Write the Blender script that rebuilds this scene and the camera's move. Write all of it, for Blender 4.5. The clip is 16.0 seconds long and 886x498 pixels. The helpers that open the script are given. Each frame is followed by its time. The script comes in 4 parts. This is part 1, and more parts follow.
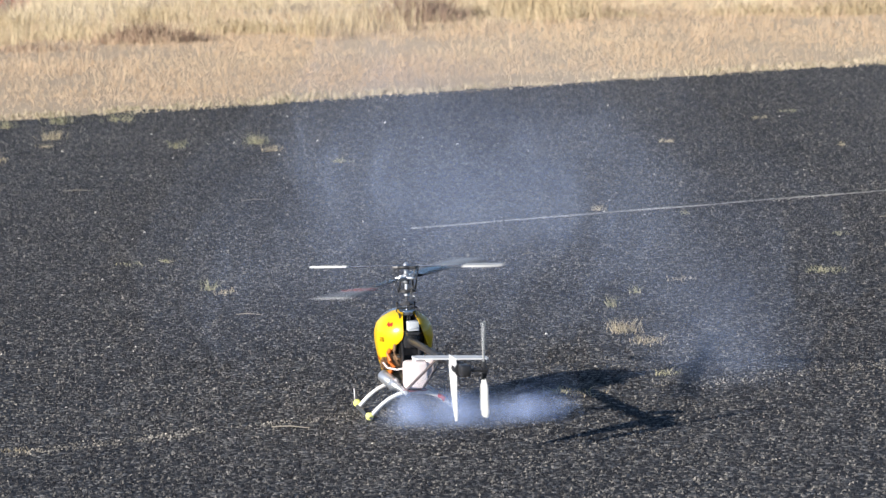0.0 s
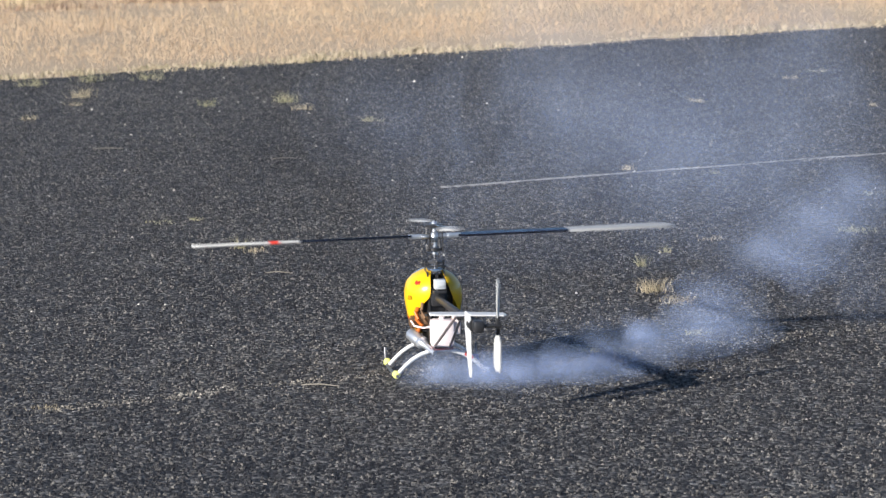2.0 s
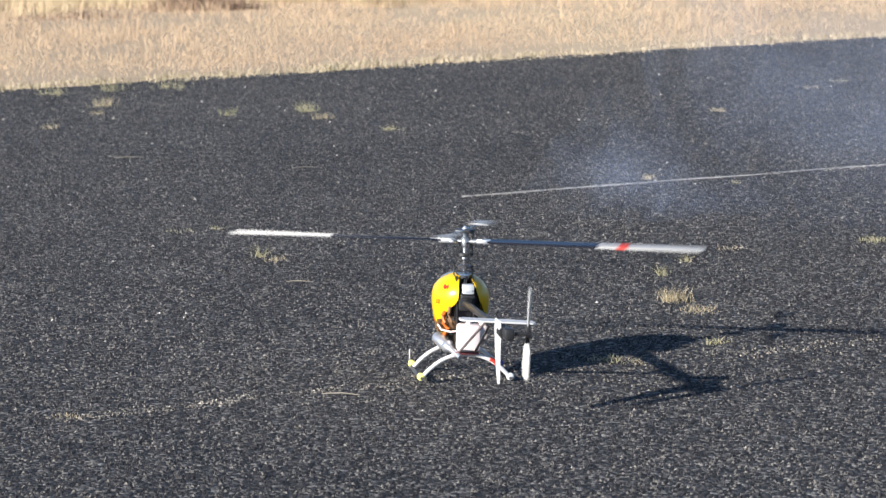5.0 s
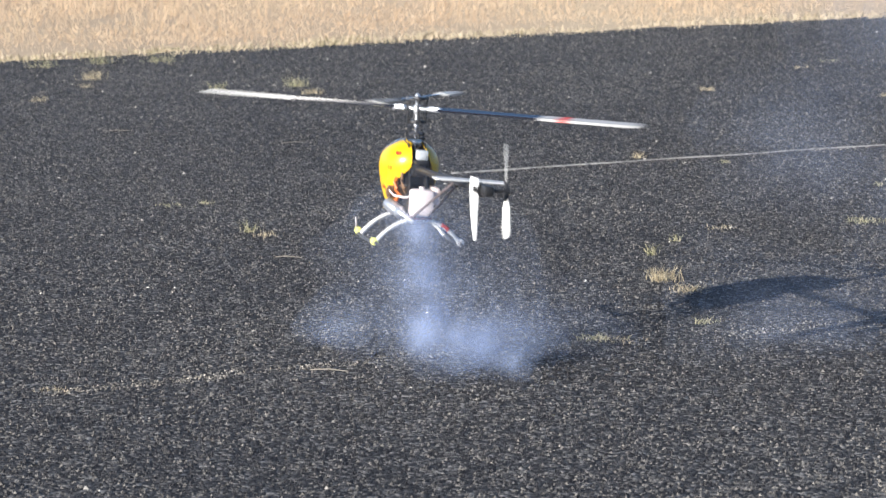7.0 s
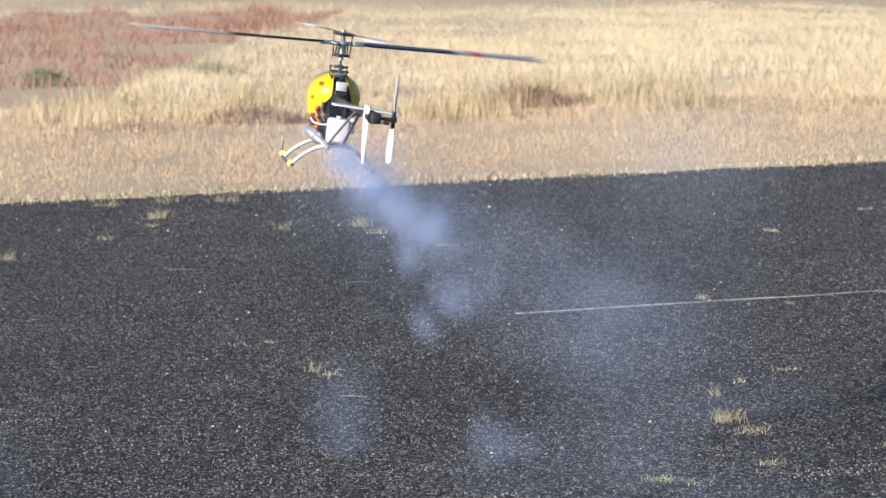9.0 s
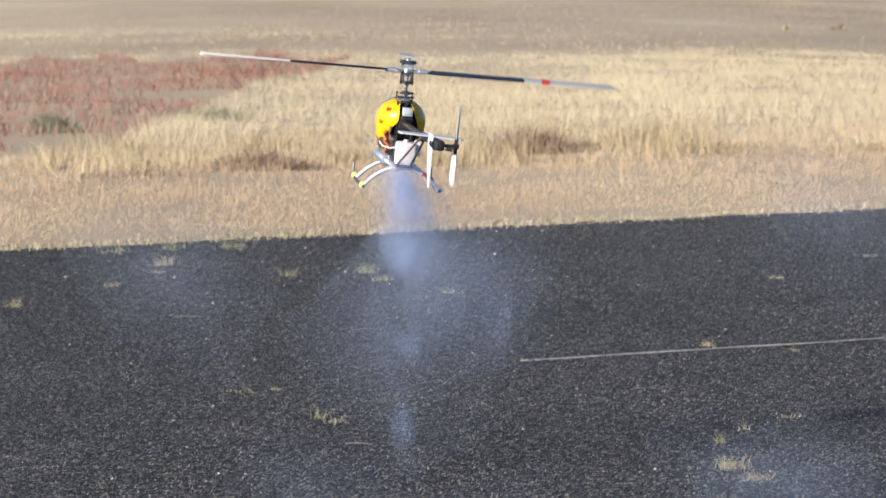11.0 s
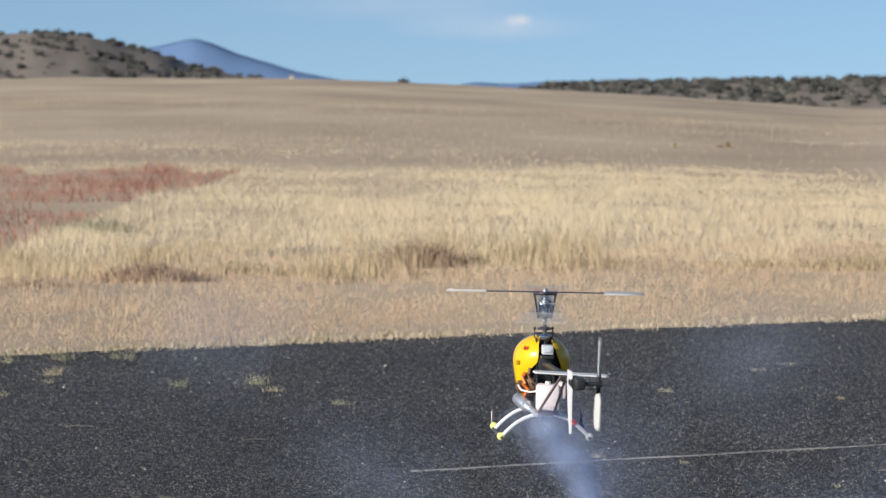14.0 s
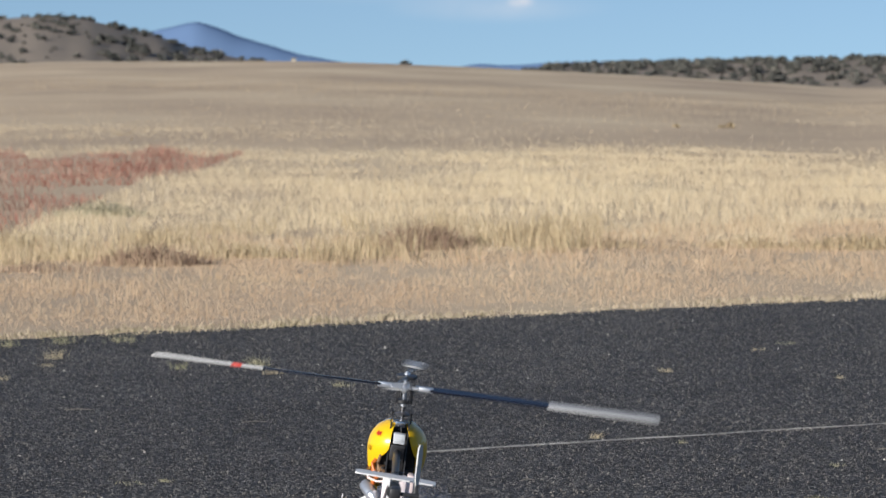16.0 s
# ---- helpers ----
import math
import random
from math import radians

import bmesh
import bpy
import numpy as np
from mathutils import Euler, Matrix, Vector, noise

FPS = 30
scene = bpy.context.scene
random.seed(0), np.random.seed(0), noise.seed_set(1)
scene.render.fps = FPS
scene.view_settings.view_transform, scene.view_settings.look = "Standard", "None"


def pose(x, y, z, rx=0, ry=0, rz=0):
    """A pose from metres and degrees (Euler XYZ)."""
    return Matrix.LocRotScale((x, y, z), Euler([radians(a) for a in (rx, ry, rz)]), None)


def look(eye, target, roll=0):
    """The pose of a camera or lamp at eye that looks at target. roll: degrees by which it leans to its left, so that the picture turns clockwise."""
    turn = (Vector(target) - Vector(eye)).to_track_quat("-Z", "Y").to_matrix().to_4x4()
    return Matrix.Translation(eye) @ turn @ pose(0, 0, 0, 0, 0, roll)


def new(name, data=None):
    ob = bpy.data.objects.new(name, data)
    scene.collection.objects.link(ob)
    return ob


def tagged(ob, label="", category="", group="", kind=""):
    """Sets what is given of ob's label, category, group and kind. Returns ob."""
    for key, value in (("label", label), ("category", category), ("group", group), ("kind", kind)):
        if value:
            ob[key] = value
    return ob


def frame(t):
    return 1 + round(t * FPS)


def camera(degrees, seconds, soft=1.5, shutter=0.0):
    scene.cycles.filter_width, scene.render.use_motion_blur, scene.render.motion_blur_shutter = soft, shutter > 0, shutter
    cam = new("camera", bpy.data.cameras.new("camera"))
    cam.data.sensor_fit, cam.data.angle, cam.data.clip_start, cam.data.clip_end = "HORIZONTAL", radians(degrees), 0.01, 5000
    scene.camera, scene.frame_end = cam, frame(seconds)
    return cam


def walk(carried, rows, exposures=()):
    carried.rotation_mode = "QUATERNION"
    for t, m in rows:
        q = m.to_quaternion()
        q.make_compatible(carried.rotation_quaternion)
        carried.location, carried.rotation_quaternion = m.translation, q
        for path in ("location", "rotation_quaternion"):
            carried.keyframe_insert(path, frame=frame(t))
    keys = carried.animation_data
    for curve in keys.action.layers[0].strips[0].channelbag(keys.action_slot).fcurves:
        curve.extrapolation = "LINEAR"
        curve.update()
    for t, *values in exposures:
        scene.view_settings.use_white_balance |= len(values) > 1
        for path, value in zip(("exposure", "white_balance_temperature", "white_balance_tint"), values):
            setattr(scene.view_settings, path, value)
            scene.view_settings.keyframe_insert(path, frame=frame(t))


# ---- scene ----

# The camera: a long lens held at eye height beside the runway.
cam = camera(15.94, 16.0, soft=1.4, shutter=0.30)
cam.data.dof.use_dof, cam.data.dof.focus_distance, cam.data.dof.aperture_fstop = True, 10.6, 9.5


def aim(x, y, z, turn, tilt, lean):
    """A camera pose from its place and its turn to the left, tilt up and lean, in degrees."""
    return pose(x, y, z, 90 + tilt, 0, turn) @ pose(0, 0, 0, 0, 0, lean)


walk(cam, [(t, aim(*row)) for t, *row in [
    (0, 0.019, 0.027, 1.802, 0.048, -7.409, -1.153),
    (0.5, 0.023, 0.025, 1.806, -0.080, -7.364, -1.035),
    (1, 0.020, 0.028, 1.800, -0.086, -7.551, -1.170),
    (1.5, 0.016, 0.029, 1.798, 0.199, -7.900, -1.052),
    (2, 0.012, 0.039, 1.796, 0.576, -8.124, -1.025),
    (2.5, 0.006, 0.037, 1.800, 0.857, -8.058, -0.913),
    (3, 0.009, 0.026, 1.803, 0.916, -7.786, -0.946),
    (3.5, 0.014, 0.028, 1.799, 1.044, -7.668, -1.147),
    (6, 0.006, 0.043, 1.794, 0.711, -8.358, -0.545),
    (6.5, -0.002, 0.044, 1.796, 0.625, -8.519, -0.263),
    (7, 0.003, 0.045, 1.798, 0.715, -8.387, -0.417),
    (7.5, -0.000, 0.040, 1.812, 0.787, -7.715, -0.387),
    (8, -0.007, 0.046, 1.809, 1.113, -6.817, -0.395),
    (8.5, -0.005, 0.041, 1.802, 1.739, -6.126, -0.356),
    (8.7, -0.006, 0.035, 1.802, 1.790, -5.980, -0.340),
    (10.8, 0.002, -0.012, 1.812, 2.200, -5.322, -0.330),
    (11, -0.001, -0.015, 1.814, 1.945, -5.025, -0.304),
    (11.5, -0.025, -0.041, 1.818, 1.513, -3.950, -0.415),
    (12, -0.032, -0.049, 1.801, 1.266, -2.869, -0.211),
    (12.5, -0.029, -0.044, 1.797, 1.248, -2.865, -0.117),
    (13, -0.026, -0.057, 1.795, 1.104, -3.427, 0.392),
    (13.5, -0.019, -0.055, 1.797, 0.644, -3.159, 0.368),
    (14, -0.016, -0.051, 1.794, -0.087, -2.936, 0.202),
    (14.5, 0.006, -0.056, 1.789, 0.000, -2.824, 0.000),
    (15, 0.001, -0.048, 1.787, -0.090, -2.866, 0.046),
    (15.5, 0.014, -0.064, 1.788, -0.055, -3.210, 0.036),
    (16, 0.009, -0.065, 1.793, -0.025, -3.264, -0.129),
]], exposures=[(0, 0.90), (3.5, 0.90), (6, 1.19), (7.5, 1.12), (8.7, 0.99), (11, 0.74), (12, 0.66), (13, 0.46), (16, 0.44)])

# ---- light: a low afternoon sun behind the camera to its left, clear sky ----
SUN_EL, SUN_AZ = 18.5, 229.5          # degrees; azimuth clockwise from +y
SUN_DIR = Vector((math.sin(radians(SUN_AZ)) * math.cos(radians(SUN_EL)),
                  math.cos(radians(SUN_AZ)) * math.cos(radians(SUN_EL)), math.sin(radians(SUN_EL))))
sun_data = bpy.data.lights.new("sun", "SUN")
sun_data.energy, sun_data.angle, sun_data.color = 5.0, radians(0.55), (1.0, 0.95, 0.90)
sun = new("sun", sun_data)
sun.matrix_world = look(SUN_DIR * 50, (0, 0, 0))

world = bpy.data.worlds.new("sky")
scene.world = world
world.use_nodes = True
wn, wl = world.node_tree.nodes, world.node_tree.links
wn.clear()
sky = wn.new("ShaderNodeTexSky")
sky.sky_type, sky.sun_disc = "NISHITA", False
sky.sun_elevation, sky.sun_rotation = radians(SUN_EL), radians(SUN_AZ)
sky.altitude, sky.air_density, sky.dust_density, sky.ozone_density = 1500, 1.0, 0.9, 2.5
wbg, wout = wn.new("ShaderNodeBackground"), wn.new("ShaderNodeOutputWorld")
wbg.inputs["Strength"].default_value = 0.086
where, shift = wn.new("ShaderNodeTexCoord"), wn.new("ShaderNodeVectorMath")
shift.operation, shift.inputs[1].default_value = "ADD", (0, 0, 0.115)
wl.new(where.outputs["Generated"], shift.inputs[0])
wl.new(shift.outputs["Vector"], sky.inputs["Vector"])
# a small pale cloud and a faint streak of haze beside it
behind = sky.outputs["Color"]
for az, el, wide, high, strength, rough in ((1.44, 1.20, 0.0050, 0.0022, 0.75, 260), (1.0, 1.10, 0.034, 0.0050, 0.30, 60), (-0.8, 1.5, 0.05, 0.006, 0.18, 40)):
    at = Vector((math.sin(radians(az)) * math.cos(radians(el)), math.cos(radians(az)) * math.cos(radians(el)), math.sin(radians(el))))
    off, span, size = wn.new("ShaderNodeVectorMath"), wn.new("ShaderNodeVectorMath"), wn.new("ShaderNodeVectorMath")
    off.operation, off.inputs[1].default_value = "SUBTRACT", at
    span.operation, span.inputs[1].default_value = "MULTIPLY", (1 / wide, 6, 1 / high)
    size.operation = "LENGTH"
    wisp, fall, mask = wn.new("ShaderNodeTexNoise"), wn.new("ShaderNodeMapRange"), wn.new("ShaderNodeMath")
    wisp.inputs["Scale"].default_value, wisp.inputs["Detail"].default_value = rough, 5
    fall.interpolation_type = "SMOOTHSTEP"
    fall.inputs["From Min"].default_value, fall.inputs["From Max"].default_value = 1.2, 0.0
    fall.inputs["To Min"].default_value, fall.inputs["To Max"].default_value = 0.0, strength * 1.7
    mask.operation, mask.use_clamp = "MULTIPLY", True
    cover = wn.new("ShaderNodeMix")
    cover.data_type = "RGBA"
    cover.inputs["B"].default_value = (6.6, 6.6, 7.0, 1)
    wl.new(where.outputs["Generated"], off.inputs[0])
    wl.new(off.outputs["Vector"], span.inputs[0])
    wl.new(span.outputs["Vector"], size.inputs[0])
    wl.new(where.outputs["Generated"], wisp.inputs["Vector"])
    wl.new(size.outputs["Value"], fall.inputs["Value"])
    wl.new(fall.outputs["Result"], mask.inputs[0])
    wl.new(wisp.outputs["Fac"], mask.inputs[1])
    wl.new(mask.outputs[0], cover.inputs["Factor"])
    wl.new(behind, cover.inputs["A"])
    behind = cover.outputs["Result"]
wl.new(behind, wbg.inputs["Color"])
wl.new(wbg.outputs["Background"], wout.inputs["Surface"])

# ---- materials ----


def material(name, color, rough=0.6, metal=0.0, vary=0.0, grain=0.0, scale=40.0, bump=0.0, other=None, spec=0.5, island=False, alpha=1.0):
    """A Principled material: base colour mixed with a second one by noise at two scales, and a fine bump."""
    m = bpy.data.materials.new(name)
    m.use_nodes = True
    n, l = m.node_tree.nodes, m.node_tree.links
    b = n["Principled BSDF"]
    b.inputs["Base Color"].default_value = (*color, 1)
    b.inputs["Roughness"].default_value = rough
    b.inputs["Metallic"].default_value = metal
    b.inputs["Specular IOR Level"].default_value = spec
    b.inputs["Alpha"].default_value = alpha
    if vary or bump or island:
        co = n.new("ShaderNodeTexCoord")
        fine, coarse = n.new("ShaderNodeTexNoise"), n.new("ShaderNodeTexNoise")
        fine.inputs["Scale"].default_value, coarse.inputs["Scale"].default_value = scale, scale / 9
        fine.inputs["Detail"].default_value = coarse.inputs["Detail"].default_value = 4
        for tex in (fine, coarse):
            l.new(co.outputs["Object"], tex.inputs["Vector"])
        if island:
            geo = n.new("ShaderNodeNewGeometry")
            value = geo.outputs["Random Per Island"]
        else:
            add = n.new("ShaderNodeMath")
            add.operation = "MULTIPLY_ADD"
            add.inputs[1].default_value = 0.5
            l.new(fine.outputs["Fac"], add.inputs[0])
            half = n.new("ShaderNodeMath")
            half.operation = "MULTIPLY"
            half.inputs[1].default_value = 0.5
            l.new(coarse.outputs["Fac"], half.inputs[0])
            l.new(half.outputs[0], add.inputs[2])
            value = add.outputs[0]
        ramp = n.new("ShaderNodeMapRange")
        ramp.inputs["From Min"].default_value, ramp.inputs["From Max"].default_value = (0.0, 1.0) if island else (0.35, 0.65)
        l.new(value, ramp.inputs["Value"])
        mix = n.new("ShaderNodeMix")
        mix.data_type = "RGBA"
        o = other or tuple(c * (1 - vary) for c in color)
        mix.inputs["A"].default_value, mix.inputs["B"].default_value = (*color, 1), (*o, 1)
        l.new(ramp.outputs["Result"], mix.inputs["Factor"])
        l.new(mix.outputs["Result"], b.inputs["Base Color"])
        if bump:
            bp = n.new("ShaderNodeBump")
            bp.inputs["Strength"].default_value, bp.inputs["Distance"].default_value = 0.6, bump
            l.new(fine.outputs["Fac"], bp.inputs["Height"])
            l.new(bp.outputs["Normal"], b.inputs["Normal"])
    return m


def island_ramp(name, stops, rough=0.8, translucent=0.0, patchy=0.35, swing=0.32):
    """A material whose colour is picked for each loose piece from a ramp."""
    m = bpy.data.materials.new(name)
    m.use_nodes = True
    n, l = m.node_tree.nodes, m.node_tree.links
    b = n["Principled BSDF"]
    geo, ramp = n.new("ShaderNodeNewGeometry"), n.new("ShaderNodeValToRGB")
    e = ramp.color_ramp.elements
    while len(e) < len(stops):
        e.new(0.5)
    for k, (p, c) in enumerate(stops):
        e[k].position, e[k].color = p, (*c, 1)
    co, patch, sway = n.new("ShaderNodeTexCoord"), n.new("ShaderNodeTexNoise"), n.new("ShaderNodeMapRange")
    patch.inputs["Scale"].default_value, patch.inputs["Detail"].default_value = patchy, 3
    sway.inputs["From Min"].default_value, sway.inputs["From Max"].default_value = 0.3, 0.7
    sway.inputs["To Min"].default_value, sway.inputs["To Max"].default_value = -swing, swing
    both = n.new("ShaderNodeMath")
    both.operation = "ADD"
    l.new(co.outputs["Object"], patch.inputs["Vector"])
    l.new(patch.outputs["Fac"], sway.inputs["Value"])
    l.new(geo.outputs["Random Per Island"], both.inputs[0])
    l.new(sway.outputs["Result"], both.inputs[1])
    l.new(both.outputs[0], ramp.inputs["Fac"])
    l.new(ramp.outputs["Color"], b.inputs["Base Color"])
    b.inputs["Roughness"].default_value = rough
    b.inputs["Specular IOR Level"].default_value = 0.25
    if translucent:
        tr, mx, out = n.new("ShaderNodeBsdfTranslucent"), n.new("ShaderNodeMixShader"), n["Material Output"]
        mx.inputs["Fac"].default_value = translucent
        l.new(ramp.outputs["Color"], tr.inputs["Color"])
        l.new(b.outputs["BSDF"], mx.inputs[1])
        l.new(tr.outputs["BSDF"], mx.inputs[2])
        l.new(mx.outputs["Shader"], out.inputs["Surface"])
    return m


def asphalt_material():
    """Chip-sealed asphalt: stones of about a centimetre, most of them dark, some pale, in a black binder."""
    m = bpy.data.materials.new("chip_seal_asphalt")
    m.use_nodes = True
    n, l = m.node_tree.nodes, m.node_tree.links
    b = n["Principled BSDF"]
    co = n.new("ShaderNodeTexCoord")
    cell, big = n.new("ShaderNodeTexVoronoi"), n.new("ShaderNodeTexNoise")
    cell.inputs["Scale"].default_value, big.inputs["Scale"].default_value = 75.0, 0.7
    big.inputs["Detail"].default_value = 5
    l.new(co.outputs["Object"], cell.inputs["Vector"])
    l.new(co.outputs["Object"], big.inputs["Vector"])
    sep = n.new("ShaderNodeSeparateColor")
    l.new(cell.outputs["Color"], sep.inputs["Color"])
    ramp = n.new("ShaderNodeValToRGB")
    e = ramp.color_ramp.elements
    for p, c in ((0.34, (0.017, 0.017, 0.019)), (0.70, (0.056, 0.055, 0.056)), (0.90, (0.155, 0.146, 0.132))):
        k = e.new(p)
        k.color = (*c, 1)
    e[0].color = (0.010, 0.010, 0.012, 1)
    e[len(e) - 1].color = (0.28, 0.27, 0.25, 1)
    l.new(sep.outputs["Red"], ramp.inputs["Fac"])
    mul = n.new("ShaderNodeMix")
    mul.data_type, mul.blend_type = "RGBA", "MULTIPLY"
    mul.inputs["Factor"].default_value = 0.55
    tone = n.new("ShaderNodeValToRGB")
    tone.color_ramp.elements[0].position, tone.color_ramp.elements[1].position = 0.35, 0.65
    tone.color_ramp.elements[0].color = (0.62, 0.62, 0.65, 1)
    l.new(big.outputs["Fac"], tone.inputs["Fac"])
    l.new(ramp.outputs["Color"], mul.inputs["A"])
    l.new(tone.outputs["Color"], mul.inputs["B"])
    l.new(mul.outputs["Result"], b.inputs["Base Color"])
    b.inputs["Roughness"].default_value = 0.8
    b.inputs["Specular IOR Level"].default_value = 0.3
    inv = n.new("ShaderNodeMath")
    inv.operation = "SUBTRACT"
    inv.inputs[0].default_value = 1.0
    l.new(cell.outputs["Distance"], inv.inputs[1])
    bp = n.new("ShaderNodeBump")
    bp.inputs["Strength"].default_value, bp.inputs["Distance"].default_value = 0.9, 0.006
    l.new(inv.outputs[0], bp.inputs["Height"])
    l.new(bp.outputs["Normal"], b.inputs["Normal"])
    return m


def field_material():
    """Dry soil and thatch: straw, tan and grey-brown patches that follow the ground."""
    m = bpy.data.materials.new("dry_field")
    m.use_nodes = True
    n, l = m.node_tree.nodes, m.node_tree.links
    b = n["Principled BSDF"]
    co = n.new("ShaderNodeTexCoord")
    mp = n.new("ShaderNodeMapping")
    mp.inputs["Scale"].default_value = (0.07, 0.030, 0.02)
    l.new(co.outputs["Object"], mp.inputs["Vector"])
    wide, fine = n.new("ShaderNodeTexNoise"), n.new("ShaderNodeTexNoise")
    wide.inputs["Scale"].default_value, wide.inputs["Detail"].default_value = 1.0, 8
    fine.inputs["Scale"].default_value, fine.inputs["Detail"].default_value = 6.0, 6
    l.new(mp.outputs["Vector"], wide.inputs["Vector"])
    l.new(co.outputs["Object"], fine.inputs["Vector"])
    ramp = n.new("ShaderNodeValToRGB")
    e = ramp.color_ramp.elements
    e[0].position, e[0].color = 0.34, (0.49, 0.38, 0.27, 1)
    e[1].position, e[1].color = 0.66, (0.72, 0.59, 0.405, 1)
    k = e.new(0.5)
    k.color = (0.60, 0.47, 0.325, 1)
    l.new(wide.outputs["Fac"], ramp.inputs["Fac"])
    mul = n.new("ShaderNodeMix")
    mul.data_type, mul.blend_type = "RGBA", "MULTIPLY"
    mul.inputs["Factor"].default_value = 0.35
    l.new(ramp.outputs["Color"], mul.inputs["A"])
    l.new(fine.outputs["Fac"], mul.inputs["B"])
    l.new(mul.outputs["Result"], b.inputs["Base Color"])
    b.inputs["Roughness"].default_value, b.inputs["Specular IOR Level"].default_value = 0.95, 0.1
    return m


ASPHALT = asphalt_material()
FIELD = field_material()
STRAW = island_ramp("short_straw", [(0.0, (0.47, 0.335, 0.215)), (0.45, (0.59, 0.435, 0.29)), (0.8, (0.65, 0.50, 0.335)), (1.0, (0.55, 0.43, 0.275))], translucent=0.3)
PALE = island_ramp("tall_pale_grass", [(0.0, (0.52, 0.415, 0.27)), (0.4, (0.66, 0.54, 0.355)), (0.8, (0.75, 0.64, 0.44)), (1.0, (0.62, 0.52, 0.33))], translucent=0.25)
CLUMP = island_ramp("olive_bunch_grass", [(0.0, (0.28, 0.21, 0.125)), (0.5, (0.45, 0.355, 0.215)), (1.0, (0.60, 0.49, 0.31))], translucent=0.2)
RED = island_ramp("red_weed", [(0.0, (0.23, 0.10, 0.075)), (0.6, (0.33, 0.17, 0.125)), (1.0, (0.45, 0.29, 0.21))], translucent=0.2)
GREEN = island_ramp("grey_green_blade", [(0.0, (0.13, 0.14, 0.06)), (0.5, (0.29, 0.275, 0.16)), (1.0, (0.48, 0.43, 0.29))], translucent=0.25, patchy=70, swing=0.6)
EDGE = island_ramp("edge_weeds", [(0.0, (0.22, 0.20, 0.12)), (0.3, (0.42, 0.35, 0.23)), (1.0, (0.60, 0.50, 0.36))], translucent=0.2)
BROWN = island_ramp("brown_stems", [(0.0, (0.19, 0.125, 0.09)), (0.6, (0.32, 0.225, 0.155)), (1.0, (0.48, 0.36, 0.25))], translucent=0.15)
GREYGREEN = island_ramp("grey_green_stems", [(0.0, (0.16, 0.16, 0.11)), (0.6, (0.27, 0.26, 0.18)), (1.0, (0.42, 0.38, 0.25))], translucent=0.15)
CHIPS = island_ramp("stone_chips", [(0.0, (0.008, 0.008, 0.010)), (0.45, (0.033, 0.032, 0.033)), (0.75, (0.096, 0.091, 0.083)), (0.94, (0.15, 0.140, 0.124)), (1.0, (0.21, 0.195, 0.17))], rough=0.75, swing=0.06)
PEBBLE = island_ramp("pale_pebbles", [(0.0, (0.35, 0.32, 0.27)), (1.0, (0.72, 0.68, 0.60))])
GRIT = island_ramp("pale_grit", [(0.0, (0.10, 0.092, 0.078)), (0.6, (0.22, 0.20, 0.165)), (1.0, (0.42, 0.39, 0.33))])
LINE_PAINT = material("worn_line", (0.40, 0.39, 0.36), 0.85, vary=0.6, scale=60, other=(0.13, 0.125, 0.12))
HILL = material("dry_hillside", (0.27, 0.225, 0.18), 0.95, vary=0.4, scale=0.03, other=(0.19, 0.165, 0.135), spec=0.1)
# Dark juniper, its colour lightened to include the haze of distance.
HAZED_SHRUB = island_ramp("hazed_dark_juniper", [(0.0, (0.055, 0.058, 0.055)), (1.0, (0.12, 0.115, 0.095))])
# The blue of distant haze is put into this base colour.
HAZE_BLUE = material("hazed_far_mountain", (0.135, 0.215, 0.36), 1.0, vary=0.15, scale=0.004, spec=0.0)
YELLOW = material("yellow_fibreglass", (0.74, 0.45, 0.008), 0.30, vary=0.10, scale=25)
SCREEN = material("smoked_windscreen", (0.16, 0.18, 0.21), 0.06, alpha=0.8)
BLACK = material("black_composite", (0.012, 0.012, 0.013), 0.42, vary=0.5, scale=120, other=(0.03, 0.03, 0.032))
RUBBER = material("black_rubber", (0.014, 0.014, 0.014), 0.75, vary=0.3, scale=90)
STEEL = material("polished_steel", (0.62, 0.62, 0.64), 0.22, 1.0, vary=0.2, scale=80)
ALU = material("brushed_aluminium", (0.66, 0.68, 0.71), 0.34, 0.8, vary=0.2, scale=70)
DULL = material("dull_grey_metal", (0.22, 0.22, 0.23), 0.45, 0.8, vary=0.3, scale=60)
WHITE = material("white_paint", (0.70, 0.70, 0.69), 0.4, vary=0.15, scale=30)
TANK = material("milky_tank", (0.74, 0.62, 0.60), 0.35, vary=0.15, scale=12, other=(0.80, 0.72, 0.70))
STRUT = material("brown_grey_carbon", (0.16, 0.13, 0.13), 0.4, vary=0.3, scale=60)
BALL = material("pale_yellow_rubber", (0.72, 0.74, 0.22), 0.6, vary=0.15, scale=80)
BLUE = material("blue_rubber", (0.03, 0.07, 0.32), 0.5, vary=0.2, scale=80)
ORANGE = material("orange_silicone", (0.55, 0.14, 0.02), 0.45, vary=0.3, scale=60)
COPPER = material("brown_engine", (0.30, 0.18, 0.10), 0.45, 0.5, vary=0.4, scale=60)
REDTAPE = material("red_tape", (0.62, 0.05, 0.03), 0.5, vary=0.2, scale=60)
OCHRE = material("ochre_print", (0.40, 0.20, 0.015), 0.4, vary=0.3, scale=200)
MAROON = material("maroon_plate", (0.20, 0.045, 0.05), 0.5, vary=0.2, scale=60)
TAIL_PALE = material("worn_white_plastic", (0.52, 0.52, 0.50), 0.45, vary=0.15, scale=40)
TUBE = material("clear_pink_tube", (0.75, 0.62, 0.58), 0.3)
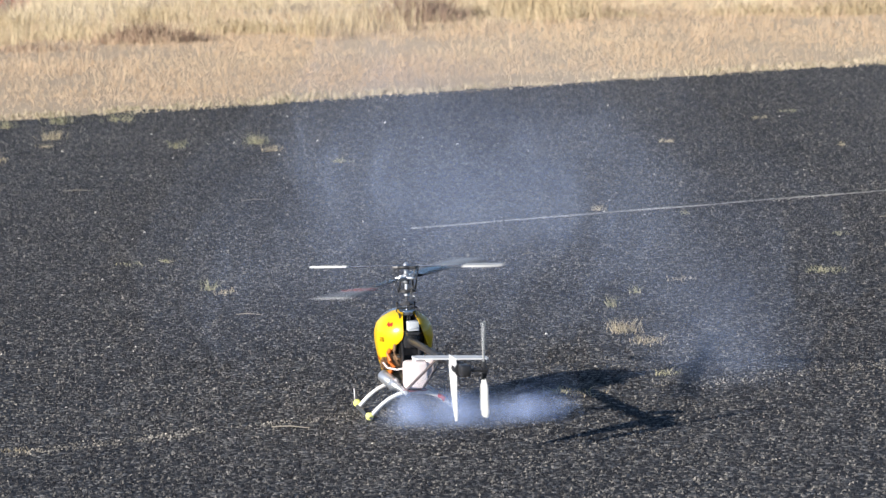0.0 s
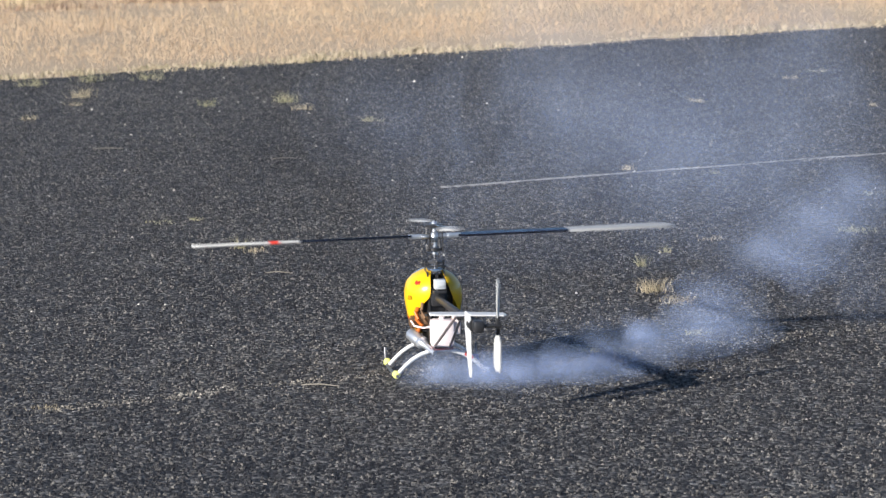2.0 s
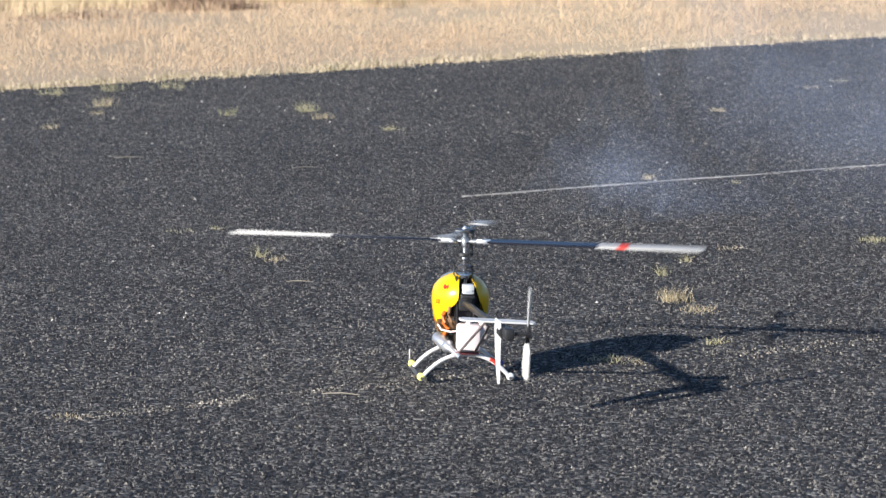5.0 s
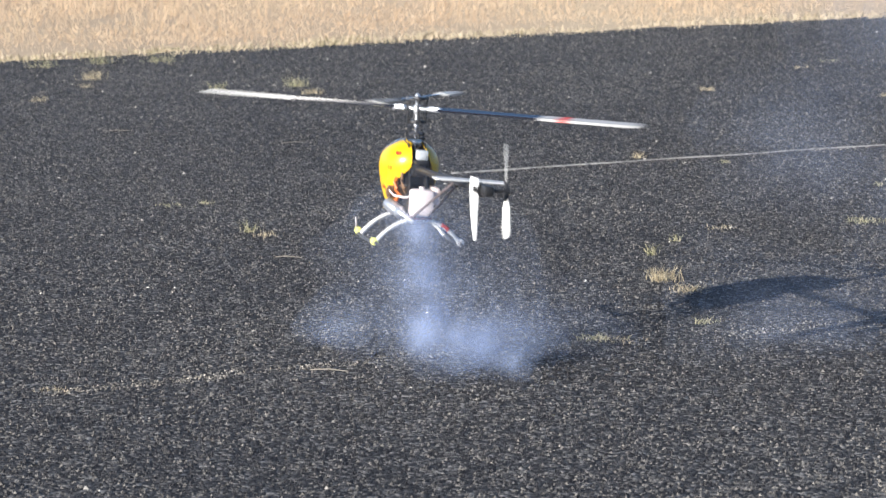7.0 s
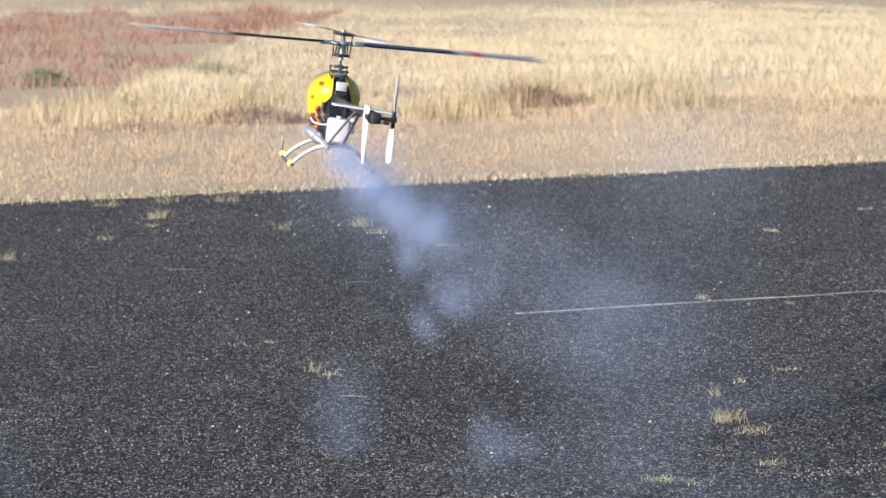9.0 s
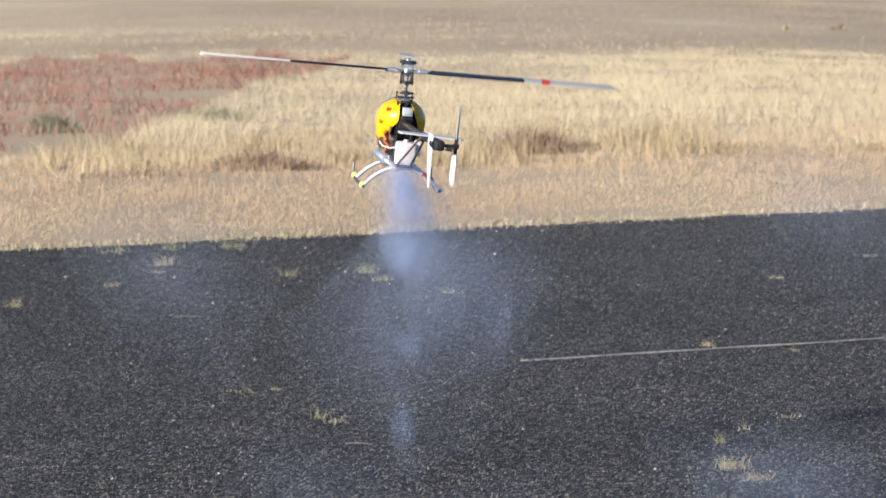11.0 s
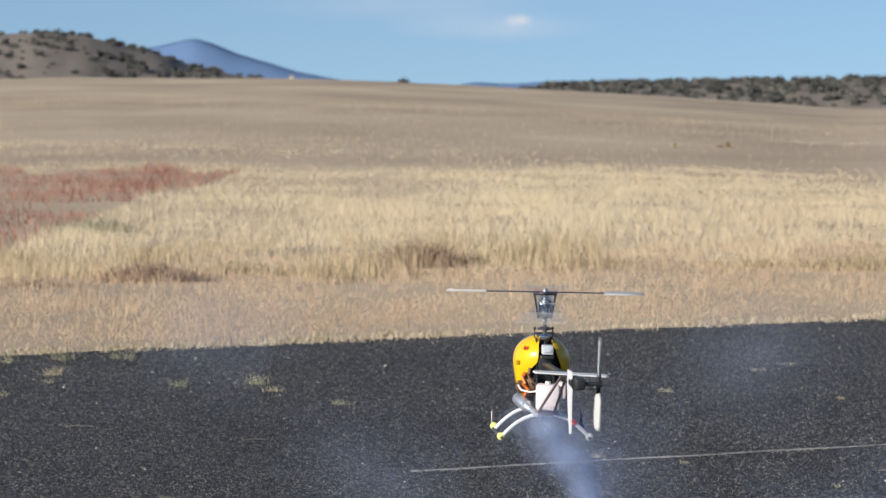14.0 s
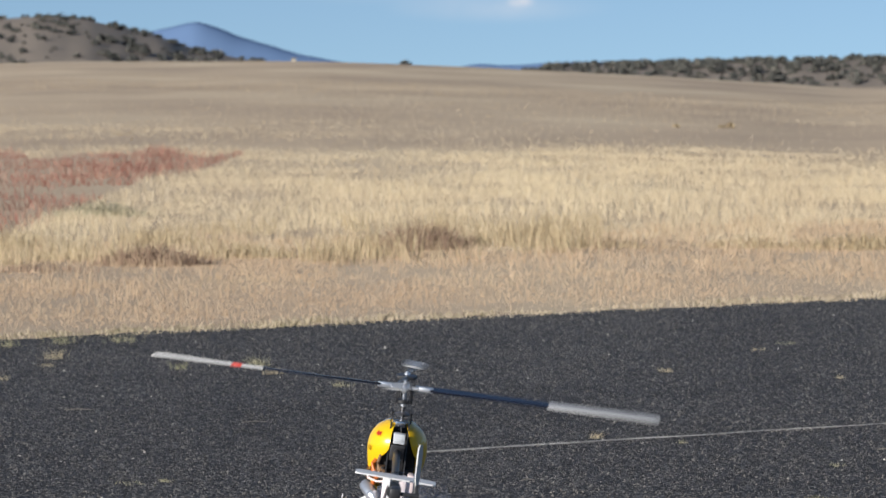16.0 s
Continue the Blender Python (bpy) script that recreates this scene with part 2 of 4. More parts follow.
FARSTRAW = island_ramp("far_straw", [(0.0, (0.40, 0.31, 0.20)), (0.5, (0.50, 0.39, 0.26)), (1.0, (0.58, 0.47, 0.32))], translucent=0.3)
TUFT = island_ramp("bleached_tuft", [(0.0, (0.22, 0.175, 0.11)), (0.5, (0.37, 0.31, 0.20)), (1.0, (0.52, 0.45, 0.31))], translucent=0.25, patchy=70, swing=0.6)
GREYBOX = material("light_grey_plastic", (0.50, 0.53, 0.55), 0.4, vary=0.15, scale=60)
BLADE_DARK = material("dark_blade", (0.010, 0.012, 0.022), 0.25, vary=0.2, scale=20)
BLADE_PALE = material("pale_blade", (0.43, 0.43, 0.42), 0.4, vary=0.1, scale=20)


def smoke_material(name, thick):
    """A thin skin of smoke that hides the share thick of what lies behind it."""
    m = bpy.data.materials.new(name)
    m.use_nodes = True
    n, l = m.node_tree.nodes, m.node_tree.links
    n.remove(n["Principled BSDF"])
    dif, tra, clear = n.new("ShaderNodeBsdfDiffuse"), n.new("ShaderNodeBsdfTranslucent"), n.new("ShaderNodeBsdfTransparent")
    for s in (dif, tra):
        s.inputs["Color"].default_value = (0.50, 0.60, 0.82, 1)
    a, c = n.new("ShaderNodeMixShader"), n.new("ShaderNodeMixShader")
    a.inputs["Fac"].default_value, c.inputs["Fac"].default_value = 0.5, thick
    l.new(dif.outputs["BSDF"], a.inputs[1])
    l.new(tra.outputs["BSDF"], a.inputs[2])
    l.new(clear.outputs["BSDF"], c.inputs[1])
    l.new(a.outputs["Shader"], c.inputs[2])
    l.new(c.outputs["Shader"], n["Material Output"].inputs["Surface"])
    return m


SMOKE_DENSE, SMOKE_MID, SMOKE_VEIL = smoke_material("fresh_smoke", 0.050), smoke_material("thinning_smoke", 0.034), smoke_material("veil_of_smoke", 0.011)
scene.cycles.transparent_max_bounces = 96

# ---- building helpers ----


def mesh_from(name, verts, faces, mat, smooth=False):
    me = bpy.data.meshes.new(name)
    me.from_pydata(verts, [], faces)
    me.materials.append(mat)
    if smooth:
        me.polygons.foreach_set("use_smooth", [True] * len(me.polygons))
    me.update()
    return me


def part(name, bm, mat, parent=None, label="", smooth=True):
    """Link a bmesh as one mesh object under its thing or part."""
    bmesh.ops.recalc_face_normals(bm, faces=bm.faces)
    me = bpy.data.meshes.new(name)
    bm.to_mesh(me)
    bm.free()
    me.materials.append(mat)
    if smooth:
        me.polygons.foreach_set("use_smooth", [True] * len(me.polygons))
        me.set_sharp_from_angle(angle=radians(38))
    ob = new(name, me)
    if parent:
        ob.parent = parent
    if label:
        ob["label"] = label
    return ob


def box(bm, centre, size, turn=(0, 0, 0), bevel=0.002):
    g = bmesh.ops.create_cube(bm, size=1.0, matrix=pose(*centre, *turn) @ Matrix.Diagonal((*size, 1)))
    if bevel:
        edges = {e for v in g["verts"] for e in v.link_edges}
        bmesh.ops.bevel(bm, geom=list(edges), offset=bevel, segments=2, affect="EDGES", profile=0.5)
    return bm


def rod(bm, a, b, r0, r1=None, sides=12):
    """A round bar from a to b."""
    a, b = Vector(a), Vector(b)
    m = Matrix.Translation((a + b) / 2) @ (b - a).to_track_quat("Z", "Y").to_matrix().to_4x4()
    bmesh.ops.create_cone(bm, cap_ends=True, segments=sides, radius1=r0, radius2=r0 if r1 is None else r1, depth=(b - a).length, matrix=m)
    return bm


def tube(bm, points, radii, sides=10, flat=1.0):
    """A tube through points with a radius at each; flat squeezes it upwards."""
    points = [Vector(p) for p in points]
    rings = []
    for k, p in enumerate(points):
        ahead = (points[min(k + 1, len(points) - 1)] - points[max(k - 1, 0)]).normalized()
        side = ahead.cross(Vector((0, 0, 1)))
        side = side.normalized() if side.length > 1e-4 else Vector((1, 0, 0))
        up = side.cross(ahead)
        r = radii[k] if hasattr(radii, "__len__") else radii
        rings.append([bm.verts.new(p + side * (math.cos(q) * r) + up * (math.sin(q) * r * flat))
                      for q in (math.tau * j / sides for j in range(sides))])
    for one, two in zip(rings, rings[1:]):
        for j in range(sides):
            bm.faces.new((one[j], one[(j + 1) % sides], two[(j + 1) % sides], two[j]))
    bm.faces.new(rings[0][::-1])
    bm.faces.new(rings[-1])
    return bm


def lathe(bm, profile, centre=(0, 0, 0), turn=(0, 0, 0), sides=20):
    """A turned piece: rows of radius and height about its own z."""
    m = pose(*centre, *turn)
    rings = [[bm.verts.new(m @ Vector((math.cos(math.tau * j / sides) * r, math.sin(math.tau * j / sides) * r, h))) for j in range(sides)] for r, h in profile]
    for one, two in zip(rings, rings[1:]):
        for j in range(sides):
            bm.faces.new((one[j], one[(j + 1) % sides], two[(j + 1) % sides], two[j]))
    bm.faces.new(rings[0][::-1])
    bm.faces.new(rings[-1])
    return bm


def plate(bm, outline, thick, m):
    """A flat plate: an outline in its own x, y, extruded by thick about z = 0, at the pose m."""
    low = [bm.verts.new(m @ Vector((x, y, -thick / 2))) for x, y in outline]
    top = [bm.verts.new(m @ Vector((x, y, thick / 2))) for x, y in outline]
    bm.faces.new(low[::-1])
    bm.faces.new(top)
    n = len(outline)
    for j in range(n):
        bm.faces.new((low[j], low[(j + 1) % n], top[(j + 1) % n], top[j]))
    return bm


# ---- the ground: runway, field and far hills ----
EDGE_AT, EDGE_DIR = Vector((0.0, 22.65)), Vector((0.870, 0.493))
AWAY = Vector((-0.493, 0.870))


def past_edge(x, y):
    """Metres beyond the runway's far edge."""
    return (x - EDGE_AT.x) * AWAY.x + (y - EDGE_AT.y) * AWAY.y


def lift(x, y):
    """The field's height."""
    s = past_edge(x, y)
    d = math.hypot(x, y)
    if s < -0.3 or y < 0:
        return -0.05
    if s < 0:
        return -0.012
    az = math.degrees(math.atan2(x, y))
    mound = 0.05 * noise.noise((x * 0.35, y * 0.25, 3.1)) * min(1, s / 3)
    rim = 1.8 + 300 * math.tan(radians(max(-0.36, min(0.14, 0.05 - 0.045 * az - 0.0016 * az * az * (1 if az > 0 else 3))))) 
    k = max(0.0, min(1.0, (d - 34) / 266))
    z = -0.008 + mound + (rim - 0.0) * k ** 1.25
    if d > 300:
        z -= (d - 300) * 0.02
    return z


def ground_sheet():
    angles = sorted({*np.arange(-180, 180, 6.0).round(2), *np.arange(-14, 14.01, 0.35).round(2)})
    radii = [0.0, 4, 8, 12, 16, 19, 20.5, 21.5, 22.3, 23, 23.7, 24.5, 25.5, 27, 29, 31, 33, 35, 38, 41, 45, 50, 56, 63, 71, 80, 92, 106, 123, 145, 170, 200, 235, 270, 290, 300, 312, 340, 400, 500, 700, 1000, 1600, 2600, 4200]
    verts, faces, n = [], [], len(angles)
    for r in radii:
        for a in angles:
            x, y = r * math.sin(radians(a)), r * math.cos(radians(a))
            verts.append((x, y, lift(x, y) if r < 600 else -8.0))
    for i in range(len(radii) - 1):
        for j in range(n):
            k = (j + 1) % n
            faces.append((i * n + j, i * n + k, (i + 1) * n + k, (i + 1) * n + j))
    ob = new("ground", mesh_from("ground", verts, faces, FIELD, True))
    return tagged(ob, "dry straw-coloured field rising to a low crest", "ground", kind="structure")


def runway_sheet():
    """A slab of chip-sealed asphalt with a crumbling far edge."""
    verts, faces = [], []
    us = [-140, -60, -30, -15] + [round(-9 + 0.12 * k, 2) for k in range(int(21 / 0.12))] + [15, 30, 60, 140]
    for u in us:
        frayed = 0.16 * noise.noise((u * 1.1, 0, 5)) + 0.09 * noise.noise((u * 5, 0, 9))
        for s, z in ((-24.0, -0.06), (-24.0, 0.0), (-2.0, 0.0), (frayed - 0.03, 0.0), (frayed + 0.03, -0.05)):
            p = EDGE_AT + EDGE_DIR * u + AWAY * s
            verts.append((p.x, p.y, z))
    for i in range(len(us) - 1):
        for j in range(4):
            a = i * 5 + j
            faces.append((a, a + 1, a + 6, a + 5))
    ob = new("runway", mesh_from("runway", verts, faces, ASPHALT))
    bmm = bmesh.new()
    bmm.from_mesh(ob.data)
    bmesh.ops.recalc_face_normals(bmm, faces=bmm.faces)
    bmm.to_mesh(ob.data)
    bmm.free()
    return tagged(ob, "dark worn chip-seal runway with pale stone chips", "runway", kind="structure")


ground_sheet()
runway_sheet()


def loose(name, count, spot, size, mat, label, category, seed):
    """Many small angular stones in one mesh. spot(rng) gives places, size the least and greatest width."""
    rng = np.random.default_rng(seed)
    xy = spot(rng, count)
    count = len(xy)
    r = rng.uniform(size[0], size[1], count) / 2
    base = rng.uniform(0, math.tau, count)
    q = base[:, None] + np.arange(4)[None] * math.tau / 4 + rng.uniform(-0.45, 0.45, (count, 4))
    rr = r[:, None] * rng.uniform(0.7, 1.25, (count, 4))
    v = np.zeros((count, 5, 3))
    v[:, :4, 0], v[:, :4, 1] = xy[:, :1] + np.cos(q) * rr, xy[:, 1:2] + np.sin(q) * rr
    v[:, :4, 2] = -0.001
    v[:, 4, :2] = xy + rng.uniform(-0.3, 0.3, (count, 2)) * r[:, None]
    v[:, 4, 2] = r * rng.uniform(0.5, 1.1, count)
    k = np.arange(count)[:, None] * 5
    tri = np.array([[0, 1, 4], [1, 2, 4], [2, 3, 4], [3, 0, 4]])
    faces = (k[:, None, :] + tri[None]).reshape(-1, 3)
    ob = new(name, mesh_from(name, v.reshape(-1, 3).tolist(), faces.tolist(), mat))
    return tagged(ob, label, category, kind="stuff")


def wedge(near, far, half=9.6, off=-0.7):
    """Even spots over the runway between two distances from the verge where the camera stands."""
    def spot(rng, count):
        d = np.sqrt(rng.uniform(near ** 2, far ** 2, count))
        a = np.radians(rng.uniform(off - half, off + half, count))
        p = np.stack([d * np.sin(a), d * np.cos(a)], -1)
        s = (p[:, 0] - EDGE_AT.x) * AWAY.x + (p[:, 1] - EDGE_AT.y) * AWAY.y
        return p[s < -0.05]
    return spot


def thinning(near, full, fade, far):
    """Spots that grow denser from near to full and thin out from fade to far."""
    inner = wedge(near, far)
    def spot(rng, count):
        p = inner(rng, count)
        d = np.hypot(p[:, 0], p[:, 1])
        keep = np.interp(d, [near, full, fade, far], [0 if full > near else 1, 1, 1, 0])
        return p[rng.uniform(0, 1, len(p)) < keep]
    return spot


loose("near_chips", 120000, thinning(7.4, 7.4, 9.5, 17.0), (0.006, 0.015), CHIPS, "dark angular stone chips bedded in the runway", "stone chips", 11)
loose("far_chips", 95000, thinning(9.5, 16.0, 24.9, 25.0), (0.008, 0.017), CHIPS, "dark angular stone chips bedded in the runway", "stone chips", 12)
loose("pebbles", 210, wedge(8.0, 25.0), (0.008, 0.022), PEBBLE, "small pale pebbles scattered over the runway", "pebbles", 13)


def along(a, b, spread):
    def spot(rng, count):
        k = rng.uniform(0, 1, count)
        p = np.array(a)[None] * (1 - k[:, None]) + np.array(b)[None] * k[:, None]
        return p + rng.normal(0, spread, (count, 2))
    return spot


loose("crack_grit", 300, along((-1.30, 9.32), (-0.75, 9.62), 0.030), (0.005, 0.014), GRIT, "pale grit lying along a runway crack", "grit", 14)
loose("crack_grit", 170, along((-0.75, 9.62), (-0.1, 9.95), 0.03), (0.005, 0.013), GRIT, "pale grit lying along a runway crack", "grit", 15)
loose("crack_grit", 520, along((0.75, 10.28), (2.3, 10.95), 0.05), (0.005, 0.014), GRIT, "pale grit lying along a runway crack", "grit", 16)


def seal_line():
    """A thin pale, worn line across the runway."""
    rng = random.Random(8)
    a, b = Vector((-0.14, 14.62)), Vector((7.0, 18.15))
    ahead = (b - a).normalized()
    side = Vector((-ahead.y, ahead.x))
    verts, faces, n = [], [], 260
    for k in range(n + 1):
        u = k / n
        p = a.lerp(b, u) + side * (0.02 * noise.noise((u * 18, 1, 2)))
        w = (0.013 if u < 0.12 else 0.0065 - 0.003 * u) * rng.uniform(0.35, 1.2)
        for q, z in ((-w, 0.002), (-w * 0.6, 0.008), (w * 0.6, 0.008), (w, 0.002)):
            verts.append((p.x + side.x * q, p.y + side.y * q, z))
    for k in range(n):
        for j in range(3):
            c = k * 4 + j
            faces.append((c, c + 4, c + 5, c + 1))
    ob = new("seal_line", mesh_from("seal_line", verts, faces, LINE_PAINT))
    tagged(ob, "thin pale worn line across the asphalt", "line", kind="structure")


seal_line()
loose("line_grit", 380, along((-0.14, 14.62), (4.6, 16.97), 0.02), (0.006, 0.016), GRIT, "pale grit along the worn line", "grit", 17)

# ---- grass ----


def blades(xyz, height, width, lean, rng):
    """Vertices and faces of bent grass blades, two faces each."""
    n = len(xyz)
    q = rng.uniform(0, math.tau, n)
    face = rng.normal(0, 0.6, n)
    side = np.stack([np.cos(face), np.sin(face), 0 * q], -1) * (width / 2)[:, None]
    tilt = np.stack([np.cos(q), np.sin(q), 0 * q], -1) * (lean * height)[:, None]
    up = np.zeros((n, 3))
    up[:, 2] = height
    v = np.stack([xyz - side, xyz + side, xyz + side * 0.8 + tilt * 0.35 + up * 0.6, xyz - side * 0.8 + tilt * 0.35 + up * 0.6, xyz + tilt + up], 1)
    k = np.arange(n) * 5
    quads = np.stack([k, k + 1, k + 2, k + 3], -1).tolist()
    tris = np.stack([k + 3, k + 2, k + 4], -1).tolist()
    return v.reshape(-1, 3).tolist(), quads + tris


def in_red(x, y):
    """The patch of red weed on the field: a wedge that narrows towards the middle."""
    edge = np.interp(np.degrees(np.arctan2(x, y)), [-9.5, -8.2, -3.7, -3.2], [30.5, 32, 59, 66])
    wob = 1.6 * np.sin(x * 1.9) + 1.1 * np.sin(x * 4.3 + y * 0.3)
    return (x < -2.5) & (y > edge + wob) & (y < 61 + wob)


def sward(name, count, near, far, high, wide, lean, mat, label, keep, seed, half=12.0, clump=0.0, sites=0, taper=None):
    """A stand of grass between two distances; keep(x, y, s, rng) says where it grows."""
    rng = np.random.default_rng(seed)
    d = np.sqrt(rng.uniform(near ** 2, far ** 2, sites or count))
    a = np.radians(rng.uniform(-half - 0.7, half - 0.7, sites or count))
    x, y = d * np.sin(a), d * np.cos(a)
    if sites:
        pick = rng.integers(0, sites, count)
        grow = (rng.uniform(0.55, 1.3, sites) * np.array([1.0 + 0.8 * noise.noise((p * 0.5, q * 0.25, seed)) for p, q in zip(x.tolist(), y.tolist())]))[pick]
        x, y = x[pick] + rng.normal(0, clump, count), y[pick] + rng.normal(0, clump, count)
    else:
        grow = np.ones(count)
    s = (x - EDGE_AT.x) * AWAY.x + (y - EDGE_AT.y) * AWAY.y
    ok = keep(x, y, s, rng)
    x, y, grow = x[ok], y[ok], grow[ok]
    z = np.array([lift(p, q) for p, q in zip(x.tolist(), y.tolist())])
    n = len(x)
    h = rng.uniform(high[0], high[1], n) * grow
    if taper:
        h *= np.interp(y, *taper)
    w = rng.uniform(wide[0], wide[1], n)
    v, f = blades(np.stack([x, y, z], -1), h, w, rng.uniform(lean[0], lean[1], n), rng)
    ob = new(name, mesh_from(name, v, f, mat))
    return tagged(ob, label, "grass", kind="stuff")


def patches(x, y, scale, seed):
    """Slow waves over the field, from 0 to 1."""
    return np.array([0.5 + noise.noise((p * scale, q * scale * 0.5, seed)) for p, q in zip(x.tolist(), y.tolist())])


sward("edge_weeds", 80000, 20, 29, (0.008, 0.05), (0.005, 0.010), (0.2, 1.0), EDGE, "low grey-green weeds creeping over the runway edge",
      lambda x, y, s, r: (s > -0.22) & (s < 0.30), 21, sites=3400, clump=0.07)
sward("short_straw_grass", 190000, 21, 38, (0.008, 0.042), (0.002, 0.0045), (0.2, 1.0), STRAW, "short tan stubble grass along the runway",
      lambda x, y, s, r: (s > 0.1) & (s < 10) & (r.uniform(0, 1, len(s)) < np.clip(s * 0.9, 0.15, 1) * np.clip(0.25 + 1.1 * patches(x, y, 0.9, 6), 0.15, 1)), 22)
sward("straw_tussocks", 19000, 23, 38, (0.05, 0.15), (0.0025, 0.005), (0.1, 0.6), STRAW, "taller tan grass tussocks behind the stubble",
      lambda x, y, s, r: (s > 0.9) & (s < 10) & (r.uniform(0, 1, len(s)) < s / 7), 23, sites=1300, clump=0.06)
sward("bunch_grass", 17000, 28.5, 37.5, (0.08, 0.26), (0.004, 0.008), (0.1, 0.7), CLUMP, "olive-brown bunch grass in a shaded row",
      lambda x, y, s, r: (s > 5.8) & (s < 11.5) & (np.sin(x * 1.3 + 0.8) + np.sin(x * 0.55 + 2.0) + 1.4 * (patches(x, y, 0.6, 9) - 0.5) > 0.1), 24, sites=240, clump=0.17)
sward("tall_pale_grass", 215000, 30, 70, (0.05, 0.20), (0.002, 0.005), (0.2, 0.9), PALE, "tall pale yellow dry grass on the field",
      lambda x, y, s, r: (s > 4.6 + 5.5 * patches(x, y, 0.5, 14)) & ~in_red(x, y) & (r.uniform(0, 1, len(s)) < np.clip((40 + 30 * patches(x, y, 0.12, 5) - y) / 22 + 0.45, 0, 1)) & (patches(x, y, 0.35, 3) > -0.08), 25,
      sites=12000, clump=0.2, taper=([30, 36, 48, 70], [0.7, 1.0, 0.8, 0.25]))
sward("far_pale_grass", 60000, 48, 105, (0.03, 0.11), (0.005, 0.011), (0.3, 1.0), PALE, "low pale grass in streaks up the field",
      lambda x, y, s, r: ~in_red(x, y) & (patches(x * 0.35, y, 0.16, 4) + 0.22 * r.uniform(-1, 1, len(x)) > 0.42 + 0.35 * np.clip((y - 62) / 40, -0.6, 1)), 29,
      sites=9000, clump=0.5, taper=([48, 105], [1.0, 0.5]))
sward("far_dry_grass", 42000, 52, 190, (0.03, 0.10), (0.008, 0.018), (0.3, 1.0), FARSTRAW, "thinner dry grass farther up the field",
      lambda x, y, s, r: ~in_red(x, y) & (patches(x * 0.4, y, 0.06, 8) + 0.4 * r.uniform(-1, 1, len(x)) > 0.40), 26, sites=9000, clump=0.8)
sward("red_weeds", 46000, 31, 68, (0.05, 0.18), (0.006, 0.014), (0.3, 1.1), RED, "patch of rusty red weeds in the dry field",
      lambda x, y, s, r: in_red(x, y) & (patches(x, y, 0.5, 12) > 0.16), 27, sites=3200, clump=0.22)


def tuft(x, y, count, high, spread, mat, label, seed, lean=(0.3, 1.6), wide=(0.0015, 0.0034)):
    """A tuft growing through the asphalt: one mesh of bent blades."""
    rng = np.random.default_rng(seed)
    p = np.zeros((count, 3))
    p[:, :2] = rng.normal(0, spread, (count, 2))
    p[:, 2] = -0.004
    v, f = blades(p, rng.uniform(high * 0.35, high, count), rng.uniform(wide[0], wide[1], count), rng.uniform(lean[0], lean[1], count), rng)
    f += [(5 * k, 5 * k + 1, 5 * k + 5) for k in range(count - 1)]      # the roots that hold the blades together
    ob = new("grass_tuft", mesh_from("grass_tuft", v, f, mat))
    ob.location = (x, y, 0)
    return tagged(ob, label, "grass tuft", "tufts on the runway")


def bush(x, y, count, high, spread, mat, label, seed):
    """A dry bush on the field: many bent stems from a wide foot."""
    rng = np.random.default_rng(seed)
    p = np.zeros((count, 3))
    p[:, :2] = rng.normal(0, 1, (count, 2)) * np.array([spread, spread * 0.6])
    p[:, 2] = -0.03
    far = np.hypot(p[:, 0], p[:, 1] / 0.6) / spread
    v, f = blades(p, rng.uniform(0.4, 1, count) * high * np.clip(1.15 - 0.3 * far, 0.3, 1.1), rng.uniform(0.005, 0.012, count), rng.uniform(0.2, 0.9, count), rng)
    ob = new("dry_bush", mesh_from("dry_bush", v, f, mat))
    ob.location = (x, y, lift(x, y))
    return tagged(ob, label, "bush", "bushes on the field", kind="stuff")


for k, (az, d, count, high, spread, mat) in enumerate([
        (-0.35, 31.4, 1100, 0.36, 0.28, 0), (0.6, 31.8, 500, 0.20, 0.30, 1), (-5.2, 29.0, 900, 0.27, 0.26, 0), (-3.6, 30.2, 600, 0.22, 0.34, 1), (-7.6, 28.2, 500, 0.12, 0.4, 0),
        (7.6, 31.6, 900, 0.24, 0.4, 1), (5.6, 31.8, 500, 0.18, 0.35, 1), (-6.2, 39.0, 700, 0.28, 0.3, 2), (2.6, 31.2, 500, 0.17, 0.4, 1), (-9.0, 36.5, 700, 0.32, 0.16, 2)]):
    bush(d * math.sin(radians(az)), d * math.cos(radians(az)), count, high, spread, (BROWN, CLUMP, GREYGREEN)[mat],
         ("brown dry bush in the straw field", "olive bunch grass in the straw field", "grey-green bush in the straw field")[mat], 300 + k)

